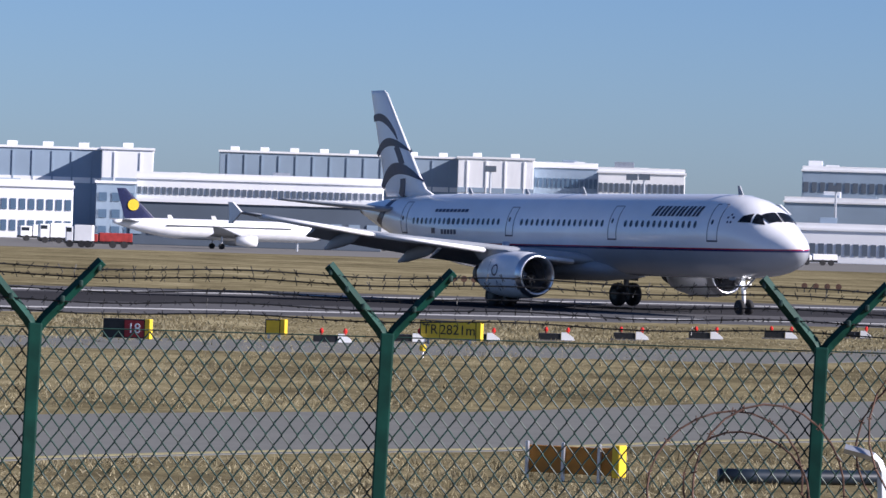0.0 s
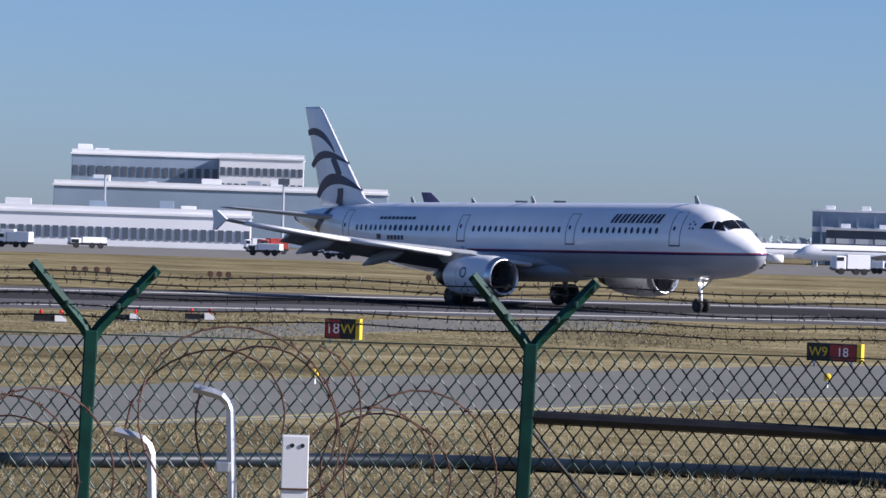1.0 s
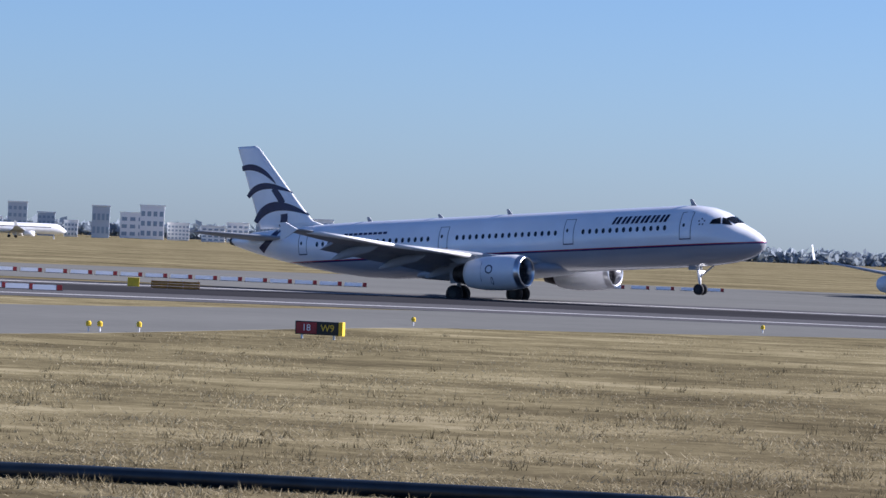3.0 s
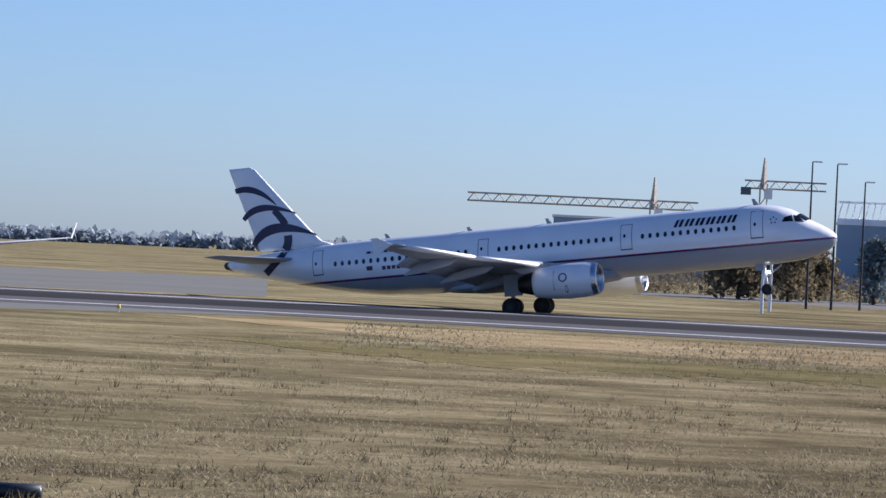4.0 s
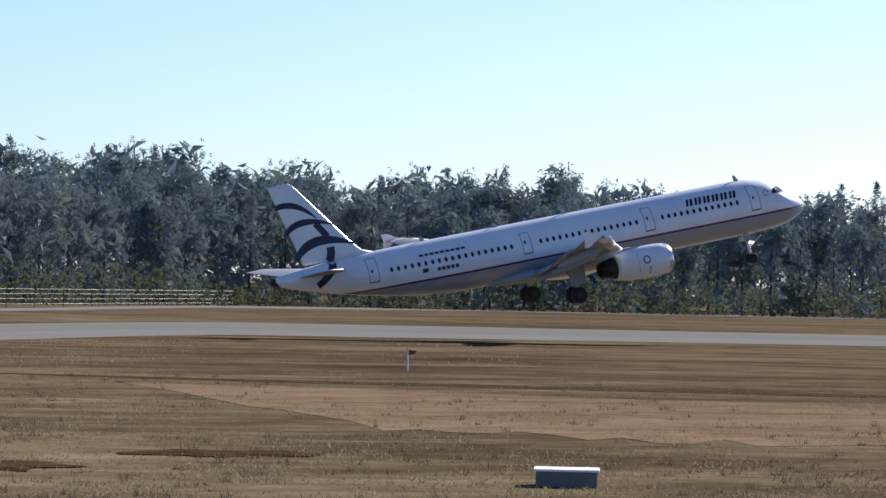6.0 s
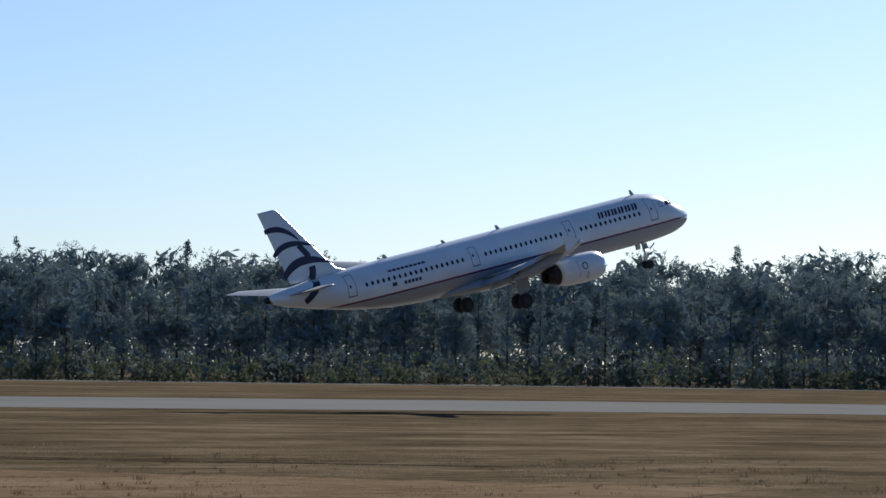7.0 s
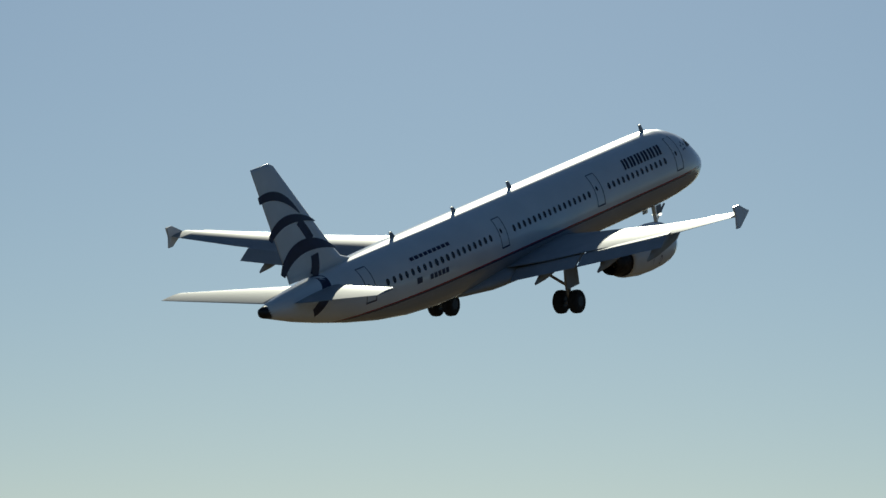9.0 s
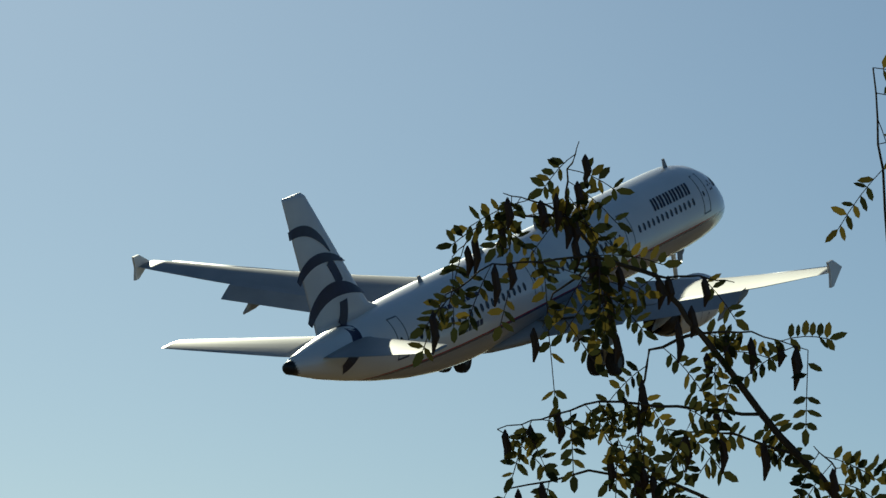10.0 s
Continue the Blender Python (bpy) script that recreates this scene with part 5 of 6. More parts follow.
    for k in range(9):
        x = -w / 2 + k * w / 8
        part("pillar", box(0.45, 0.5, 3.6, x, -0.3, 0), CLADL, wall)
        if k < 8:
            d = part("bay_door", box(w / 8 - 0.8, 0.2, 3.1, x + w / 16, -0.05, 0.02), BRICK, wall, "dark red bay door")
            for j in range(3):
                part("door_window", box((w / 8 - 1.4) / 3.4, 0.06, 0.7, x + w / 16 + (j - 1) * (w / 8 - 1.2) / 3, -0.18, 1.8), CLADD, d)
    # fire engines
    def truck(p, r, label, m, ln, hgt=2.6, turn=0):
        tk = thing("truck", label, "truck", at(p, r, 0, turn), "parked vehicles")
        part("chassis", box(ln, 2.2, 0.4, 0, 0, 0.55), BLACK, tk)
        part("body", box(ln * 0.66, 2.4, hgt - 0.9, ln * 0.16, 0, 0.9, 0.08), m, tk)
        cb = part("cab", box(ln * 0.3, 2.3, hgt - 1.0, -ln * 0.34, 0, 0.8, 0.18), m, tk)
        part("cab_window", box(ln * 0.2, 2.36, 0.6, -ln * 0.36, 0, hgt - 1.0, 0.05), DARK, cb)
        for x in (-ln * 0.33, ln * 0.1, ln * 0.33):
            part("wheel", tube([(x, -1.2, 0.5), (x, -0.8, 0.5)], 0.5, 14), RUBBER, tk)
    truck(7450, reach(70), "red fire engine parked before the station", RED, 5.2, 2.2)
    truck(7500, reach(71), "dark red fire engine parked before the station", BRICK, 4.2, 1.9)
    truck(7645, reach(72), "red fire engine parked beside the station", RED, 4.6, 1.8)
    truck(7700, 460, "white van parked beside the station", WHITE, 5, 2.6)
    hall = thing("white_hall", "white corrugated hall with a roof vent beside the station", "building", at(7735, 480))
    hw = 135 * 480 / FOC
    hw_wall = part("wall", box(hw, 12, 3.4, 0, 6, 0, 0.05), CLAD, hall)
    part("roof", loft([[(x, y, z + o) for x, o in ((-hw / 2 - 0.3, 0), (hw / 2 + 0.3, 0), (hw / 2 + 0.3, -0.25), (-hw / 2 - 0.3, -0.25))] for y, z in ((-0.5, 3.6), (6, 5.9), (12.5, 3.6))]), CLADL, hall, "pale corrugated roof")
    rib = None
    for k in range(17):
        x = -hw / 2 + (k + 0.5) * hw / 17
        if rib is None:
            rib = part("roof_rib", loft([[(dx, y, z) for dx, z in ((-0.05, z0), (0.05, z0), (0, z0 + 0.12))] for y, z0 in ((-0.5, 3.6), (6, 5.9))]), CLADL, hall)
            rib.location.x = x
        else:
            share("roof_rib", rib, Matrix.Translation((x, 0, 0)), hall)
    part("roof_vent", tube([(-0.6, 3.5, 5.0), (-0.6, 3.5, 5.45), (-0.6, 3.5, 5.6)], [0.9, 0.9, 0.5], 12), STEEL, hall)
    part("door", box(2.2, 0.15, 2.6, -1.6, -0.05, 0, 0.02), CLADD, hw_wall)
    part("door", box(2.2, 0.15, 2.6, 1.8, -0.05, 0, 0.02), CLADL, hw_wall)
    for p, cw in ((7632, 2.1), (7742, 3.6), (7815, 4.4)):
        c = thing("container", "red steel container beside the fire station", "container", at(p, 432), "red containers")
        bd = part("body", box(cw, 2.3, 2.3, 0, 0, 0.1, 0.03), RED, c)
        for k in range(int(cw / 0.4)):
            part("rib", box(0.09, 0.05, 2.0, -cw / 2 + 0.3 + k * 0.4, -1.165, 0.2), RED, bd)
        part("base_frame", box(cw, 2.2, 0.1, 0, 0, 0), BLACK, c)
    truck(8060, 395, "white truck with dark cab by the woods", WHITE, 3.4, 1.9)
    rnd = random.Random(8)
    for k in range(46):
        p = rnd.choice((rnd.uniform(-750, -60), rnd.uniform(300, 1300), rnd.uniform(1350, 2300), rnd.uniform(2750, 3100)))
        truck(p, rnd.uniform(560, 760), "service vehicle parked on the far apron", rnd.choice((WHITE, WHITE, WHITE, CLADL, CLADL, CLAD, RED)), rnd.uniform(3.5, 7), rnd.uniform(1.8, 3.2), rnd.uniform(-20, 20))
    truck(2815, reach(90), "dark red flatbed truck beyond the runway", BRICK, 2.6, 1.1)


def parked_plane(p, r, turn, tail, label, size=0.8):
    """A simple airliner on the far apron."""
    t = thing("parked_airliner", label, "airplane", at(p, r, 0, turn) @ Matrix.Scale(size, 4), "parked airliners")
    body = part("fuselage", loft([q[::2] for q in fuselage_rings()]), WHITE, t, "", True)
    for side in (-1, 1):
        part("wing", loft([airfoil(5.2, -2, side * 1.5, 2.6, 0.8), airfoil(2.5, -2.4, side * 6.4, 3.2, 0.5), airfoil(-3.9, -5.5, side * 17, 4.6, 0.15)]), GREYP, t, "", True)
        part("winglet", loft([airfoil(-3.9, -5.5, side * 17, 4.6, 0.12), airfoil(-5.2, -6.0, side * 17.5, 6.6, 0.06)]), WHITE, t)
        part("tailplane", loft([airfoil(-16, -20, side * 0.6, 5.0, 0.3), airfoil(-19.8, -21.2, side * 6.2, 5.5, 0.1)]), GREYP, t)
        part("engine", tube([(6.7, side * 5.75, 1.8), (5, side * 5.75, 1.8), (2.4, side * 5.75, 1.8)], [1.05, 1.15, 0.8], 16), WHITE, t, "", True)
        part("main_gear", tube([(0, side * 3.8, 2.6), (0, side * 3.8, 0.5)], 0.2, 6), STEEL, t)
        part("wheel", tube([(0, side * 3.8 - 0.4, 0.58), (0, side * 3.8 + 0.4, 0.58)], 0.58, 14), RUBBER, t)
    part("nose_gear", tube([(16.9, 0, 2.2), (16.9, 0, 0)], 0.25, 6), STEEL, t)
    fin = part("fin", loft([airfoil(-12.9, -19.3, 0, 5.7, 0.4, True), airfoil(-19.2, -21.1, 0, 11.7, 0.15, True)]), tail, t, "coloured tail fin")
    if tail is NAVY:
        part("tail_disc", tube([(-17.6, -0.3, 8.4), (-17.6, 0.3, 8.4)], 1.15, 20), YELLOW, fin, "yellow round tail emblem")
    part("window_band", box(26, 3.9, 0.28, 2, 0, 4.3), DARK, body)
    return t


def build_parked():
    parked_plane(-400, 640, 15, NAVY, "white airliner with dark tail taxiing on the apron", 0.75)
    parked_plane(-160, 900, 160, NAVY, "white airliner with dark blue tail and yellow disc")
    parked_plane(1452, 760, 12, NAVY, "white airliner with dark blue tail and yellow disc", 1.0)
    parked_plane(1480, 940, 150, CLADL, "white airliner parked on the apron")
    parked_plane(1660, 880, 200, CLADL, "white airliner parked on the apron")
    parked_plane(1840, 900, 10, CLADL, "white airliner parked on the apron")
    parked_plane(2060, 860, 190, CLADL, "white airliner parked on the apron")
    parked_plane(2230, 880, 170, CLADL, "white airliner parked on the apron")
    parked_plane(2640, 960, 175, NAVY, "pale airliner with dark tail parked by the tanks", 0.7)
    parked_plane(2800, 900, 20, CLADL, "white airliner parked on the apron")
    parked_plane(3350, 1300, 20, CLADL, "white airliner far across the airfield")
    parked_plane(4979, 430, -98, WHITE, "white twin-engine airliner taxiing towards the runway", 0.77)


# ---- woods ----
def tree_mesh(rnd, hgt, kind, cores):
    """Points of many small leaf clumps for one crown, with gaps; returns centres and sizes, and adds the dense inner lobes to cores."""
    out = []
    if kind == "pine":
        n = 150
        for _ in range(n):
            u = rnd.random() ** 0.8
            rad = hgt * 0.17 * (1 - u) + 0.25
            a = rnd.uniform(0, math.tau)
            q = rad * math.sqrt(rnd.random())
            out.append((q * math.cos(a), q * math.sin(a), hgt * (0.25 + 0.75 * u), 0.55))
        for k in range(6):
            cores.append((0, 0, hgt * (0.3 + 0.1 * k), hgt * 0.09 * (1 - k / 7)))
    else:
        lobes = [(rnd.uniform(-0.17, 0.17) * hgt, rnd.uniform(-0.17, 0.17) * hgt, hgt * rnd.uniform(0.40, 0.90), hgt * rnd.uniform(0.08, 0.15)) for _ in range(11)]
        cores += [(lx, ly, lz, lr * (0.95 if lz < hgt * 0.75 else 0.7)) for lx, ly, lz, lr in lobes]
        cores += [(0, 0, hgt * 0.4, hgt * 0.15), (0, 0, hgt * 0.16, hgt * 0.14)]
        for lx, ly, lz, lr in lobes:
            for _ in range(20):
                v = Vector((rnd.gauss(0, 1), rnd.gauss(0, 1), rnd.gauss(0, 0.8))).normalized() * lr * rnd.uniform(0.55, 1.12)
                out.append((lx + v.x, ly + v.y, min(hgt, lz + v.z), 0.6))
        for _ in range(50):
            out.append((rnd.gauss(0, 0.12) * hgt, rnd.gauss(0, 0.12) * hgt, hgt * rnd.uniform(0.1, 0.6), 0.7))
    return out


def leaf_cloud(name, clumps, material, label, category, seed, size=1.0, shards=3, corners=4, spread=0.35):
    """One mesh of many small tilted leaf shards about the clump centres."""
    rng = np.random.default_rng(seed)
    c = np.array(clumps, float)
    c = np.repeat(c, shards, axis=0)
    n = len(c)
    ctr = c[:, :3] + rng.normal(0, spread, (n, 3)) * c[:, 3:4]
    u = rng.normal(size=(n, 3))
    u /= np.linalg.norm(u, axis=1, keepdims=True)
    w = rng.normal(size=(n, 3))
    w -= (w * u).sum(1, keepdims=True) * u
    w /= np.linalg.norm(w, axis=1, keepdims=True)
    s = c[:, 3:4] * size * rng.uniform(0.6, 1.3, (n, 1))
    v = np.stack([ctr - u * s, ctr + w * s * 0.6, ctr + u * s, ctr - w * s * 0.6][:corners], 1).reshape(-1, 3)
    me = bpy.data.meshes.new(name)
    me.from_pydata(v.tolist(), [], np.arange(corners * n).reshape(n, corners).tolist())
    me.materials.append(material)
    ob = new(name, me)
    return tagged(ob, label, category, kind="stuff")


def setback(p):
    """How much further off the wood's edge lies towards the south."""
    return lerp([(8700, 1.0), (9600, 1.42)], p)[0]


def build_woods():
    rnd = random.Random(21)
    crowns, bushes, inner = [], [], []
    trunks = bmesh.new()
    # bearing, height over the eye line
    sky_line = [(6450, 40), (6900, 66), (7200, 92), (7560, 122), (7750, 138), (8000, 164), (8250, 186), (8500, 212), (8800, 228), (9300, 226), (9950, 212), (10150, 200), (10300, 165),
                (10600, 188), (10900, 194), (11300, 184), (11700, 194), (12264, 200), (12700, 204), (13100, 198), (13400, 166), (13600, 134), (14200, 130), (14800, 124), (15400, 110)]
    for row, r in enumerate((560, 592, 628, 665)):
        p = 6700 if row else 7640
        while p < 15400:
            e = lerp([(a, b) for a, b in sky_line], p)[0] * rnd.uniform(0.84, 1.14)
            if row == 0:
                e *= 0.8
            rr = r * setback(p) + rnd.uniform(-12, 12) + (200 if p < 7560 else 0)
            hgt = ht(e, rr)
            m = at(p, rr)
            pine = rnd.random() < (0.1 if p < 13400 else 0.2)
            dense = []
            for x, y, z, s in tree_mesh(rnd, hgt, "pine" if pine else "broad", dense):
                q = m @ Vector((x, y, z))
                crowns.append((q.x, q.y, q.z, s))
            inner += [(*(m @ Vector(c[:3])), c[3]) for c in dense]
            if row < 2:
                q = m.translation
                tube([q, q + Vector((0, 0, hgt * 0.5)), q + Vector((0.2, 0, hgt * 0.85))], [0.24, 0.16, 0.05], 5, trunks)
            p += rnd.uniform(38, 64)
    p = 6900
    while p < 15400:
        m = at(p, 640 * setback(p) + rnd.uniform(-25, 60))
        for _ in range(15):
            q = m @ Vector((rnd.gauss(0, 1.4), rnd.gauss(0, 2), rnd.uniform(0.2, 13)))
            crowns.append((q.x, q.y, q.z, 1.5))
        p += 12
    leaf_cloud("woods", crowns, HAZED_LEAVES, "dense woods along the airfield, haze blue in the leaf colour", "woods", 3, 0.55, 11, 3, 0.45)
    leaf_cloud("woods_interior", inner, HAZED_LEAVES, "dense inner foliage of the woods", "woods", 4, 0.55, 20, 3, 0.45)
    tagged(part("woods_trunks", trunks, BARK), "dark trunks of the woods", "woods", kind="stuff")
    # shrubs at the wood's foot
    p = 8600
    while p < 15300:
        rr = 535 * setback(p) + rnd.uniform(-10, 10)
        m = at(p, rr)
        hgt = rnd.uniform(2.5, 5.5) * (2.2 if 9900 < p < 10750 else 1.5)
        for _ in range(60):
            a, q = rnd.uniform(0, math.tau), math.sqrt(rnd.random()) * hgt * 0.55
            z = hgt * rnd.random() * math.sqrt(max(0, 1 - (q / (hgt * 0.6)) ** 2))
            v = m @ Vector((q * math.cos(a), q * math.sin(a), z))
            bushes.append((v.x, v.y, v.z, 0.42))
        p += rnd.uniform(30, 46)
    leaf_cloud("shrubs", bushes, BUSH, "olive shrubs at the foot of the woods", "shrubs", 5, 0.85, 10, 3)
    # far low trees behind the airport
    far = []
    p = -1300
    while p < 6100:
        rr = 2300
        hgt = ht(rnd.uniform(8, 15) if p < 2700 else rnd.uniform(5, 11), rr)
        m = at(p, rr)
        for _ in range(44):
            v = m @ Vector((rnd.gauss(0, 6), rnd.gauss(0, 6), hgt * rnd.random()))
            far.append((v.x, v.y, v.z, 2.2))
        p += 34
    leaf_cloud("far_trees", far, HAZED_FARLEAF, "low line of distant trees in haze-pale leaf colour", "trees", 9, 1.3, 2)
    # low hedge before the construction site
    hedge = []
    for p in range(5950, 7060, 14):
        m = at(p, 545 + rnd.uniform(-6, 6))
        top = rnd.uniform(1.6, 3.4)
        for _ in range(26):
            v = m @ Vector((rnd.gauss(0, 0.9), rnd.gauss(0, 0.9), top * rnd.random()))
            hedge.append((v.x, v.y, v.z, 0.45))
    leaf_cloud("hedge", hedge, TREELEAF, "low brown-green hedge before the construction site", "hedge", 14, 0.55, 8, 3, 0.6)
    # single trees near the construction site
    for p, r, el, w in ((6480, 500, 58, 1.7), (6520, 510, 50, 1.5), (6392, 505, 36, 2.3), (6630, 520, 66, 0.8), (6830, 520, 72, 1.3), (6880, 525, 84, 1.5), (6940, 530, 86, 1.5), (7000, 540, 78, 1.5), (7060, 545, 76, 1.4)):
        hgt = ht(el, r)
        t = thing("tree", "dark green broadleaf tree by the airfield", "tree", at(p, r), "single trees")
        part("trunk", tube([(0, 0, 0), (0.1, 0, hgt * 0.4), (0, 0.1, hgt * 0.8)], [0.3, 0.2, 0.06], 7), BARK, t)
        cl = tree_mesh(rnd, hgt, "broad", [])
        ob = leaf_cloud("crown", [(x * w, y * w, z, s) for x, y, z, s in cl], TREELEAF if p < 6600 else HAZED_LEAVES, "", "", int(p), 0.5, 18, 4, 0.6)
        ob.parent = t
        del ob["kind"]


def build_grass():
    """Straw blades over the near field."""
    rng = np.random.default_rng(2)
    n = 460000
    p = rng.uniform(-1000, 13200, n)
    d = 150 + (490 - 150) * rng.random(n) ** 0.95
    edge_rows = np.array([(q, lerp(RUNWAY, q)[1], *lerp(TAXIWAY, q)) for q in range(-1000, 13300, 100)])
    rn = np.interp(p, edge_rows[:, 0], edge_rows[:, 1])
    tf = np.interp(p, edge_rows[:, 0], edge_rows[:, 2])
    tn = np.interp(p, edge_rows[:, 0], edge_rows[:, 3])
    keep = (d > rn + 6) & ~((p < 5600) & (d > tf - 3) & (d < tn + 4))
    clump = np.sin(p * 0.011 + d * 0.05) + np.sin(p * 0.004 - d * 0.11) + rng.normal(0, 0.8, n)
    keep &= clump > -0.6
    p, d = p[keep], d[keep]
    n = len(p)
    r = EYE * FOC / d
    a = (p - 7250) / FOC
    x, y = r * np.sin(a), r * np.cos(a)
    hgt = rng.uniform(0.03, 0.12, n) * (0.7 + 0.4 * np.sin(p * 0.017) * np.sin(d * 0.09))
    w = rng.uniform(0.008, 0.02, n)
    th = rng.uniform(0, np.pi, n)
    lean = rng.normal(0, 0.075, (n, 2))
    v = np.empty((n, 3, 3))
    v[:, 0] = np.stack([x - w * np.cos(th), y - w * np.sin(th), np.zeros(n)], 1)
    v[:, 1] = np.stack([x + w * np.cos(th), y + w * np.sin(th), np.zeros(n)], 1)
    v[:, 2] = np.stack([x + lean[:, 0], y + lean[:, 1], hgt], 1)
    me = bpy.data.meshes.new("dry_grass")
    me.from_pydata(v.reshape(-1, 3).tolist(), [], np.arange(3 * n).reshape(n, 3).tolist())
    me.materials.append(STRAW)
    # a taller golden fringe beside the runway
    n = 45000
    p2 = rng.uniform(-1000, 10500, n)
    d2 = np.interp(p2, edge_rows[:, 0], edge_rows[:, 1]) + 7 + 42 * rng.random(n) ** 1.3
    tf2 = np.interp(p2, edge_rows[:, 0], edge_rows[:, 2])
    ok = ((p2 > 5700) & (p2 < 8300 + 2000 * rng.random(n) ** 2)) | ((p2 < 900) & (d2 < 185)) | ((p2 < 2700) & (d2 < tf2 - 30))
    p2, d2 = p2[ok], d2[ok]
    n = len(p2)
    r2, a2 = EYE * FOC / d2, (p2 - 7250) / FOC
    x, y = r2 * np.sin(a2), r2 * np.cos(a2)
    w = rng.uniform(0.02, 0.05, n)
    v2 = np.empty((n, 3, 3))
    v2[:, 0] = np.stack([x - w * np.cos(a2), y + w * np.sin(a2), np.zeros(n)], 1)
    v2[:, 1] = np.stack([x + w * np.cos(a2), y - w * np.sin(a2), np.zeros(n)], 1)
    v2[:, 2] = np.stack([x + rng.normal(0, 0.08, n), y + rng.normal(0, 0.08, n), rng.uniform(0.05, 0.2, n) * (0.6 + 0.4 * np.sin(p2 * 0.009))], 1)
    m2 = bpy.data.meshes.new("tall_grass")
    m2.from_pydata(v2.reshape(-1, 3).tolist(), [], np.arange(3 * n).reshape(n, 3).tolist())
    m2.materials.append(STRAW)
    tagged(new("tall_grass", m2), "taller golden grass fringe beside the runway", "grass", kind="stuff")
    tagged(new("dry_grass", me), "dry straw-coloured grass blades on the airfield", "grass", kind="stuff")


def build_tussocks():
    """Uneven tufts of taller grass that break up the near turf."""
    rng = np.random.default_rng(12)
    n = 9000
    p = rng.uniform(-900, 12600, n)
    d = 165 + 320 * rng.random(n) ** 1.1
    rows = np.array([(q, lerp(RUNWAY, q)[1], *lerp(TAXIWAY, q)) for q in range(-1000, 12800, 100)])
    rn, tf, tn = (np.interp(p, rows[:, 0], rows[:, k]) for k in (1, 2, 3))
    patchy = np.sin(p * 0.007 + d * 0.031) + np.sin(p * 0.0023 - d * 0.07) + rng.normal(0, 0.7, n)
    keep = (d > rn + 12) & ~((p < 5600) & (d > tf - 5) & (d < tn + 6)) & (patchy > 0.1)
    p, d = p[keep], d[keep]
    blades = 14
    r, a = EYE * FOC / d, (p - 7250) / FOC
    n = len(p) * blades
    x = np.repeat(r * np.sin(a), blades) + rng.normal(0, 0.10, n)
    y = np.repeat(r * np.cos(a), blades) + rng.normal(0, 0.10, n)
    size = np.repeat(rng.uniform(0.5, 1.3, len(p)), blades)
    w, th = rng.uniform(0.006, 0.014, n), rng.uniform(0, np.pi, n)
    lean = rng.normal(0, 0.07, (n, 2))
    v = np.empty((n, 3, 3))
    v[:, 0] = np.stack([x - w * np.cos(th), y - w * np.sin(th), np.zeros(n)], 1)
    v[:, 1] = np.stack([x + w * np.cos(th), y + w * np.sin(th), np.zeros(n)], 1)
    v[:, 2] = np.stack([x + lean[:, 0], y + lean[:, 1], rng.uniform(0.07, 0.2, n) * size], 1)
    me = bpy.data.meshes.new("tussock_grass")
    me.from_pydata(v.reshape(-1, 3).tolist(), [], np.arange(3 * n).reshape(n, 3).tolist())
    me.materials.append(TUFT)
    tagged(new("tussock_grass", me), "uneven brown and straw-coloured grass tussocks", "grass", kind="stuff")


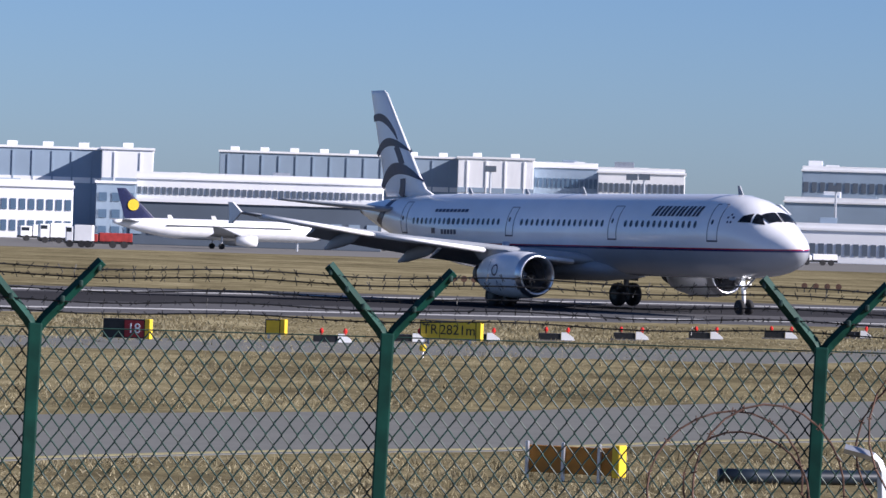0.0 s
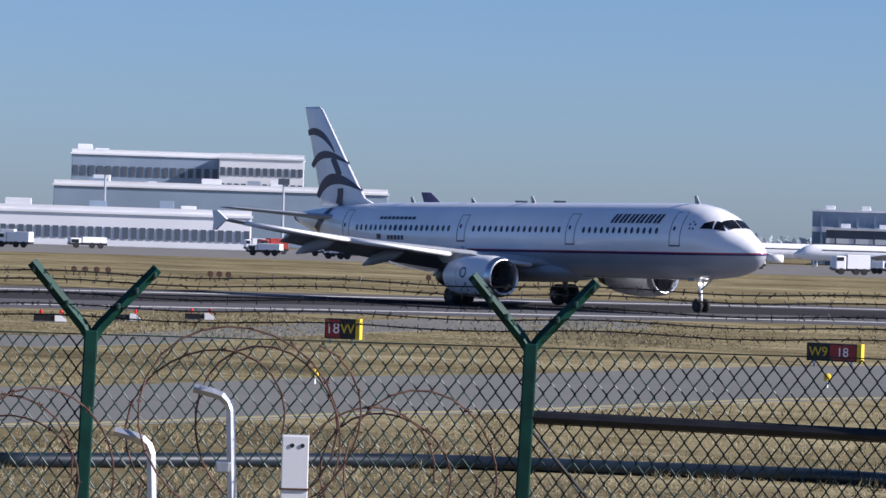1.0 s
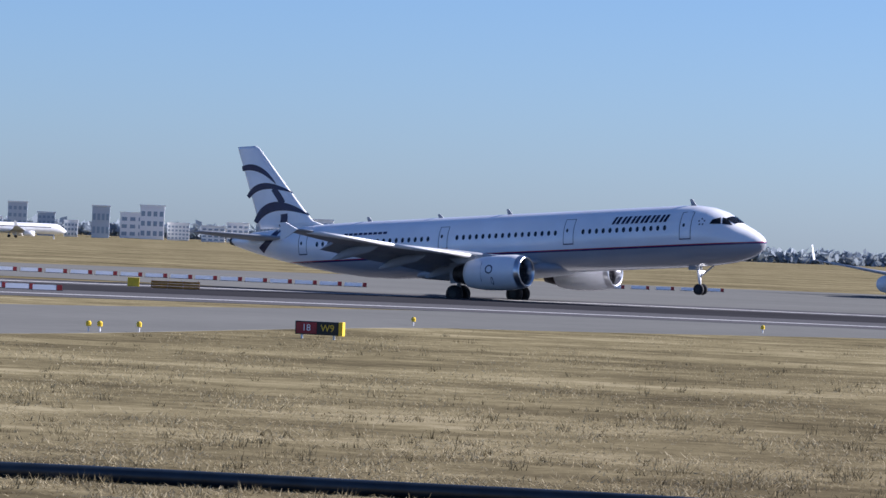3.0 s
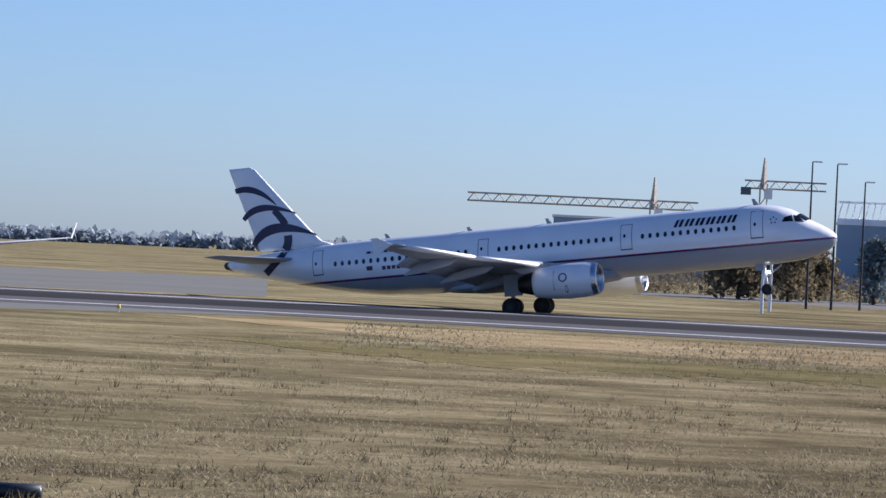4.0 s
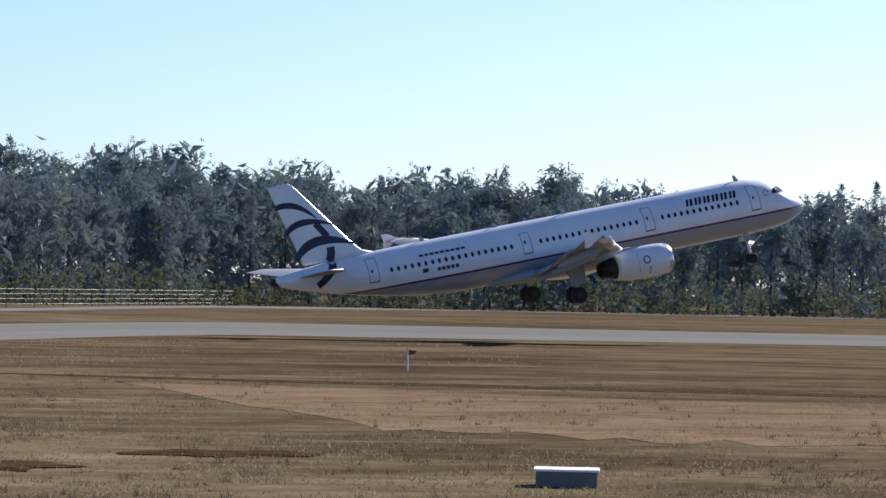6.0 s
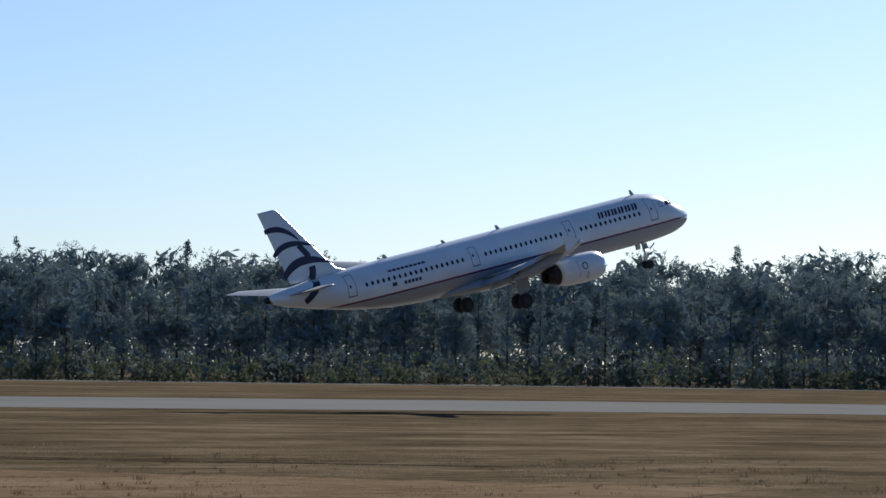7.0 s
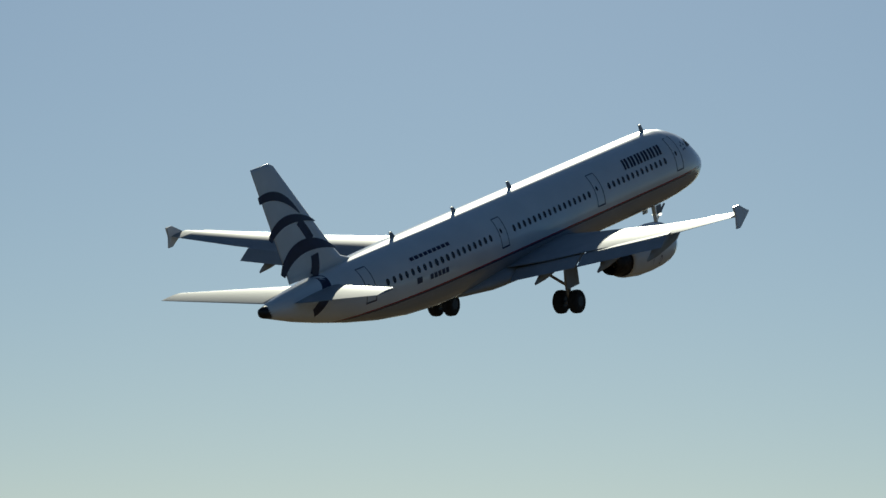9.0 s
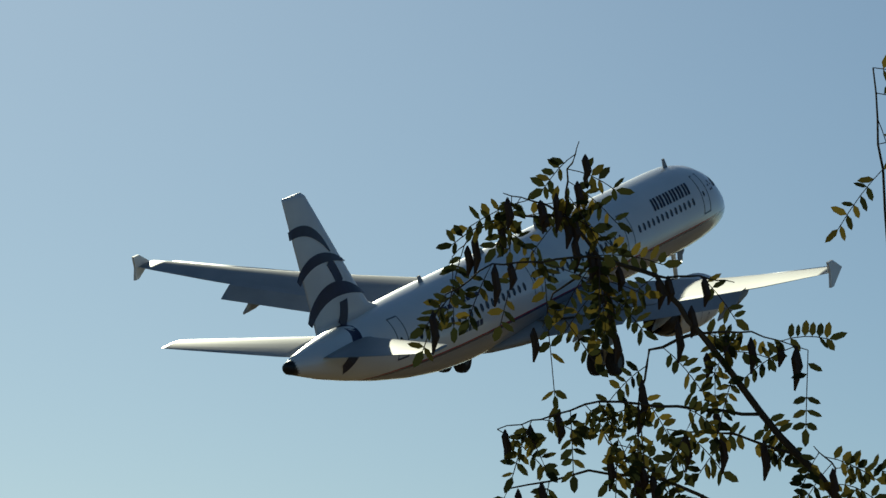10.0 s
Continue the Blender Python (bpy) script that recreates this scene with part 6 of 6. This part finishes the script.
# ---- robinia branch close to the eye ----
def build_branch():
    az, el, roll = CAMERA_ROWS[-1][1:]
    m = aim(az, el, roll)

    def spot(x, y, r=8.6):
        return m @ Vector(((x - 784) / FOC * r, (441 - y) / FOC * r, -r))
    rnd = random.Random(31)
    tree = thing("robinia_branch", "backlit robinia branches with yellowing leaves and pods", "tree", Matrix())
    base = [(1900, 1500), (1640, 1060), (1480, 880), (1350, 735), (1240, 590), (1160, 490), (1060, 455), (1000, 378)]
    foot = spot(1900, 1500)
    part("trunk", tube([(foot.x + 1.2, foot.y - 0.6, 0), (foot.x + 0.9, foot.y - 0.5, 1.5), (foot.x + 0.3, foot.y - 0.2, foot.z * 0.75), foot], [0.09, 0.07, 0.04, 0.012], 8), BARK, tree, "thin robinia trunk", True)
    stems = [(base, 0.011), ([(1000, 378), (1006, 300), (1025, 250)], 0.003), ([(1060, 455), (960, 462), (870, 470), (790, 520), (775, 580)], 0.003), ([(1000, 378), (950, 358), (890, 342)], 0.003), ([(1000, 385), (900, 380), (840, 412), (800, 455)], 0.003),
             ([(1160, 490), (1240, 490), (1300, 500)], 0.003), ([(1240, 590), (1330, 590), (1430, 620)], 0.003), ([(1350, 735), (1200, 720), (1060, 710), (960, 740), (880, 760)], 0.004),
             ([(1420, 810), (1300, 770), (1180, 760)], 0.004), ([(1240, 590), (1150, 620), (1130, 720), (1140, 860)], 0.004), ([(1480, 880), (1480, 830), (1440, 790)], 0.003), ([(1640, 1060), (1400, 950), (1180, 850), (1040, 835), (900, 865)], 0.006), ([(1400, 950), (1150, 960), (900, 930), (640, 930), (560, 900), (520, 890), (470, 950)], 0.005),
             ([(900, 930), (800, 915), (740, 960)], 0.003), ([(1180, 850), (1090, 800), (1060, 760)], 0.003),
             ([(1640, 1060), (1610, 820), (1590, 600), (1560, 300), (1545, 120)], 0.006), ([(1060, 455), (980, 520), (960, 580)], 0.003), ([(1060, 455), (1080, 540), (1090, 600)], 0.003)]
    tips = []
    for pts, rad in stems:
        fine = []
        for (xa, ya), (xb, yb) in zip(pts, pts[1:]):
            for k in range(4):
                u = k / 4
                fine.append((xa + (xb - xa) * u + rnd.uniform(-3, 3), ya + (yb - ya) * u + rnd.uniform(-3, 3)))
        fine.append(pts[-1])
        n = len(fine)
        depth = rnd.uniform(-0.25, 0.25) if pts is not base else 0
        path = [spot(x, y, 8.6 + depth * i / n) for i, (x, y) in enumerate(fine)]
        part("branch", tube(path, [rad * (1 - 0.75 * i / n) for i in range(n)], 6), BARK, tree, "", True)
        if pts is base:
            fine, path = fine[14:], path[14:]
        tips += list(zip(path, fine))
    right, up, back = m.col[0].xyz, m.col[1].xyz, m.col[2].xyz
    leaves, pods = bmesh.new(), bmesh.new()

    def leaflet(c, d, ln, wd):
        d = d.normalized()
        f = (back + right * rnd.uniform(-0.9, 0.9) + up * rnd.uniform(-0.9, 0.9)).normalized()
        s = d.cross(f).normalized()
        vs = [c, c + d * ln * 0.3 + s * wd, c + d * ln * 0.75 + s * wd * 0.85, c + d * ln, c + d * ln * 0.75 - s * wd * 0.85, c + d * ln * 0.3 - s * wd]
        leaves.faces.new([leaves.verts.new(v) for v in vs])
    for c, (x, y) in tips:
        if x > 1560 and y > 300:
            continue
        low = y > 680
        for _ in range(1 if rnd.random() < (0.62 if low else 0.42) else 0):
            # a leaf stalk with paired leaflets
            ang = rnd.uniform(-3.1, 0.5)
            d = right * math.cos(ang) + up * math.sin(ang) * 0.8 + back * rnd.uniform(-0.5, 0.5)
            d.normalize()
            ln = rnd.uniform(0.07, 0.14)
            sag = up * -0.03
            st = [c + d * ln * u + sag * u * u for u in (0, 0.25, 0.5, 0.75, 1)]
            tube(st, 0.0012, 3, pods)
            s = d.cross(back).normalized()
            for k in range(6):
                u = 0.2 + 0.15 * k
                q = c + d * ln * u + sag * u * u
                for sg in (-1, 1):
                    if rnd.random() < 0.7:
                        leaflet(q, d * 0.45 + s * sg + up * rnd.uniform(-0.5, 0.15), rnd.uniform(0.026, 0.038), rnd.uniform(0.005, 0.0085))
            leaflet(st[-1], d, 0.04, 0.009)
        if rnd.random() < 0.3:
            q = c + right * rnd.uniform(-0.03, 0.03)
            ln = rnd.uniform(0.05, 0.09)
            tube([q, q - up * ln * 0.2, q - up * ln * 0.6 + right * 0.006, q - up * ln], [0.0015, 0.008, 0.009, 0.002], 5, pods)
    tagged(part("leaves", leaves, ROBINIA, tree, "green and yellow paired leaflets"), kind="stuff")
    tagged(part("dry_fruit", pods, POD, tree, "dark brown hanging seed pods"), kind="stuff")


build_ground()
build_pavement()
build_soil()
plane = airliner()
gear_legs = [o for o in plane.children if o.name.startswith(("main_gear", "nose_gear"))]
wings = [o for o in plane.children if o.name.startswith("wing")]
build_fence()
build_fence_clutter()
build_signs()
build_buildings()
build_parked()
build_woods()
build_grass()
build_tussocks()
build_branch()
motions()
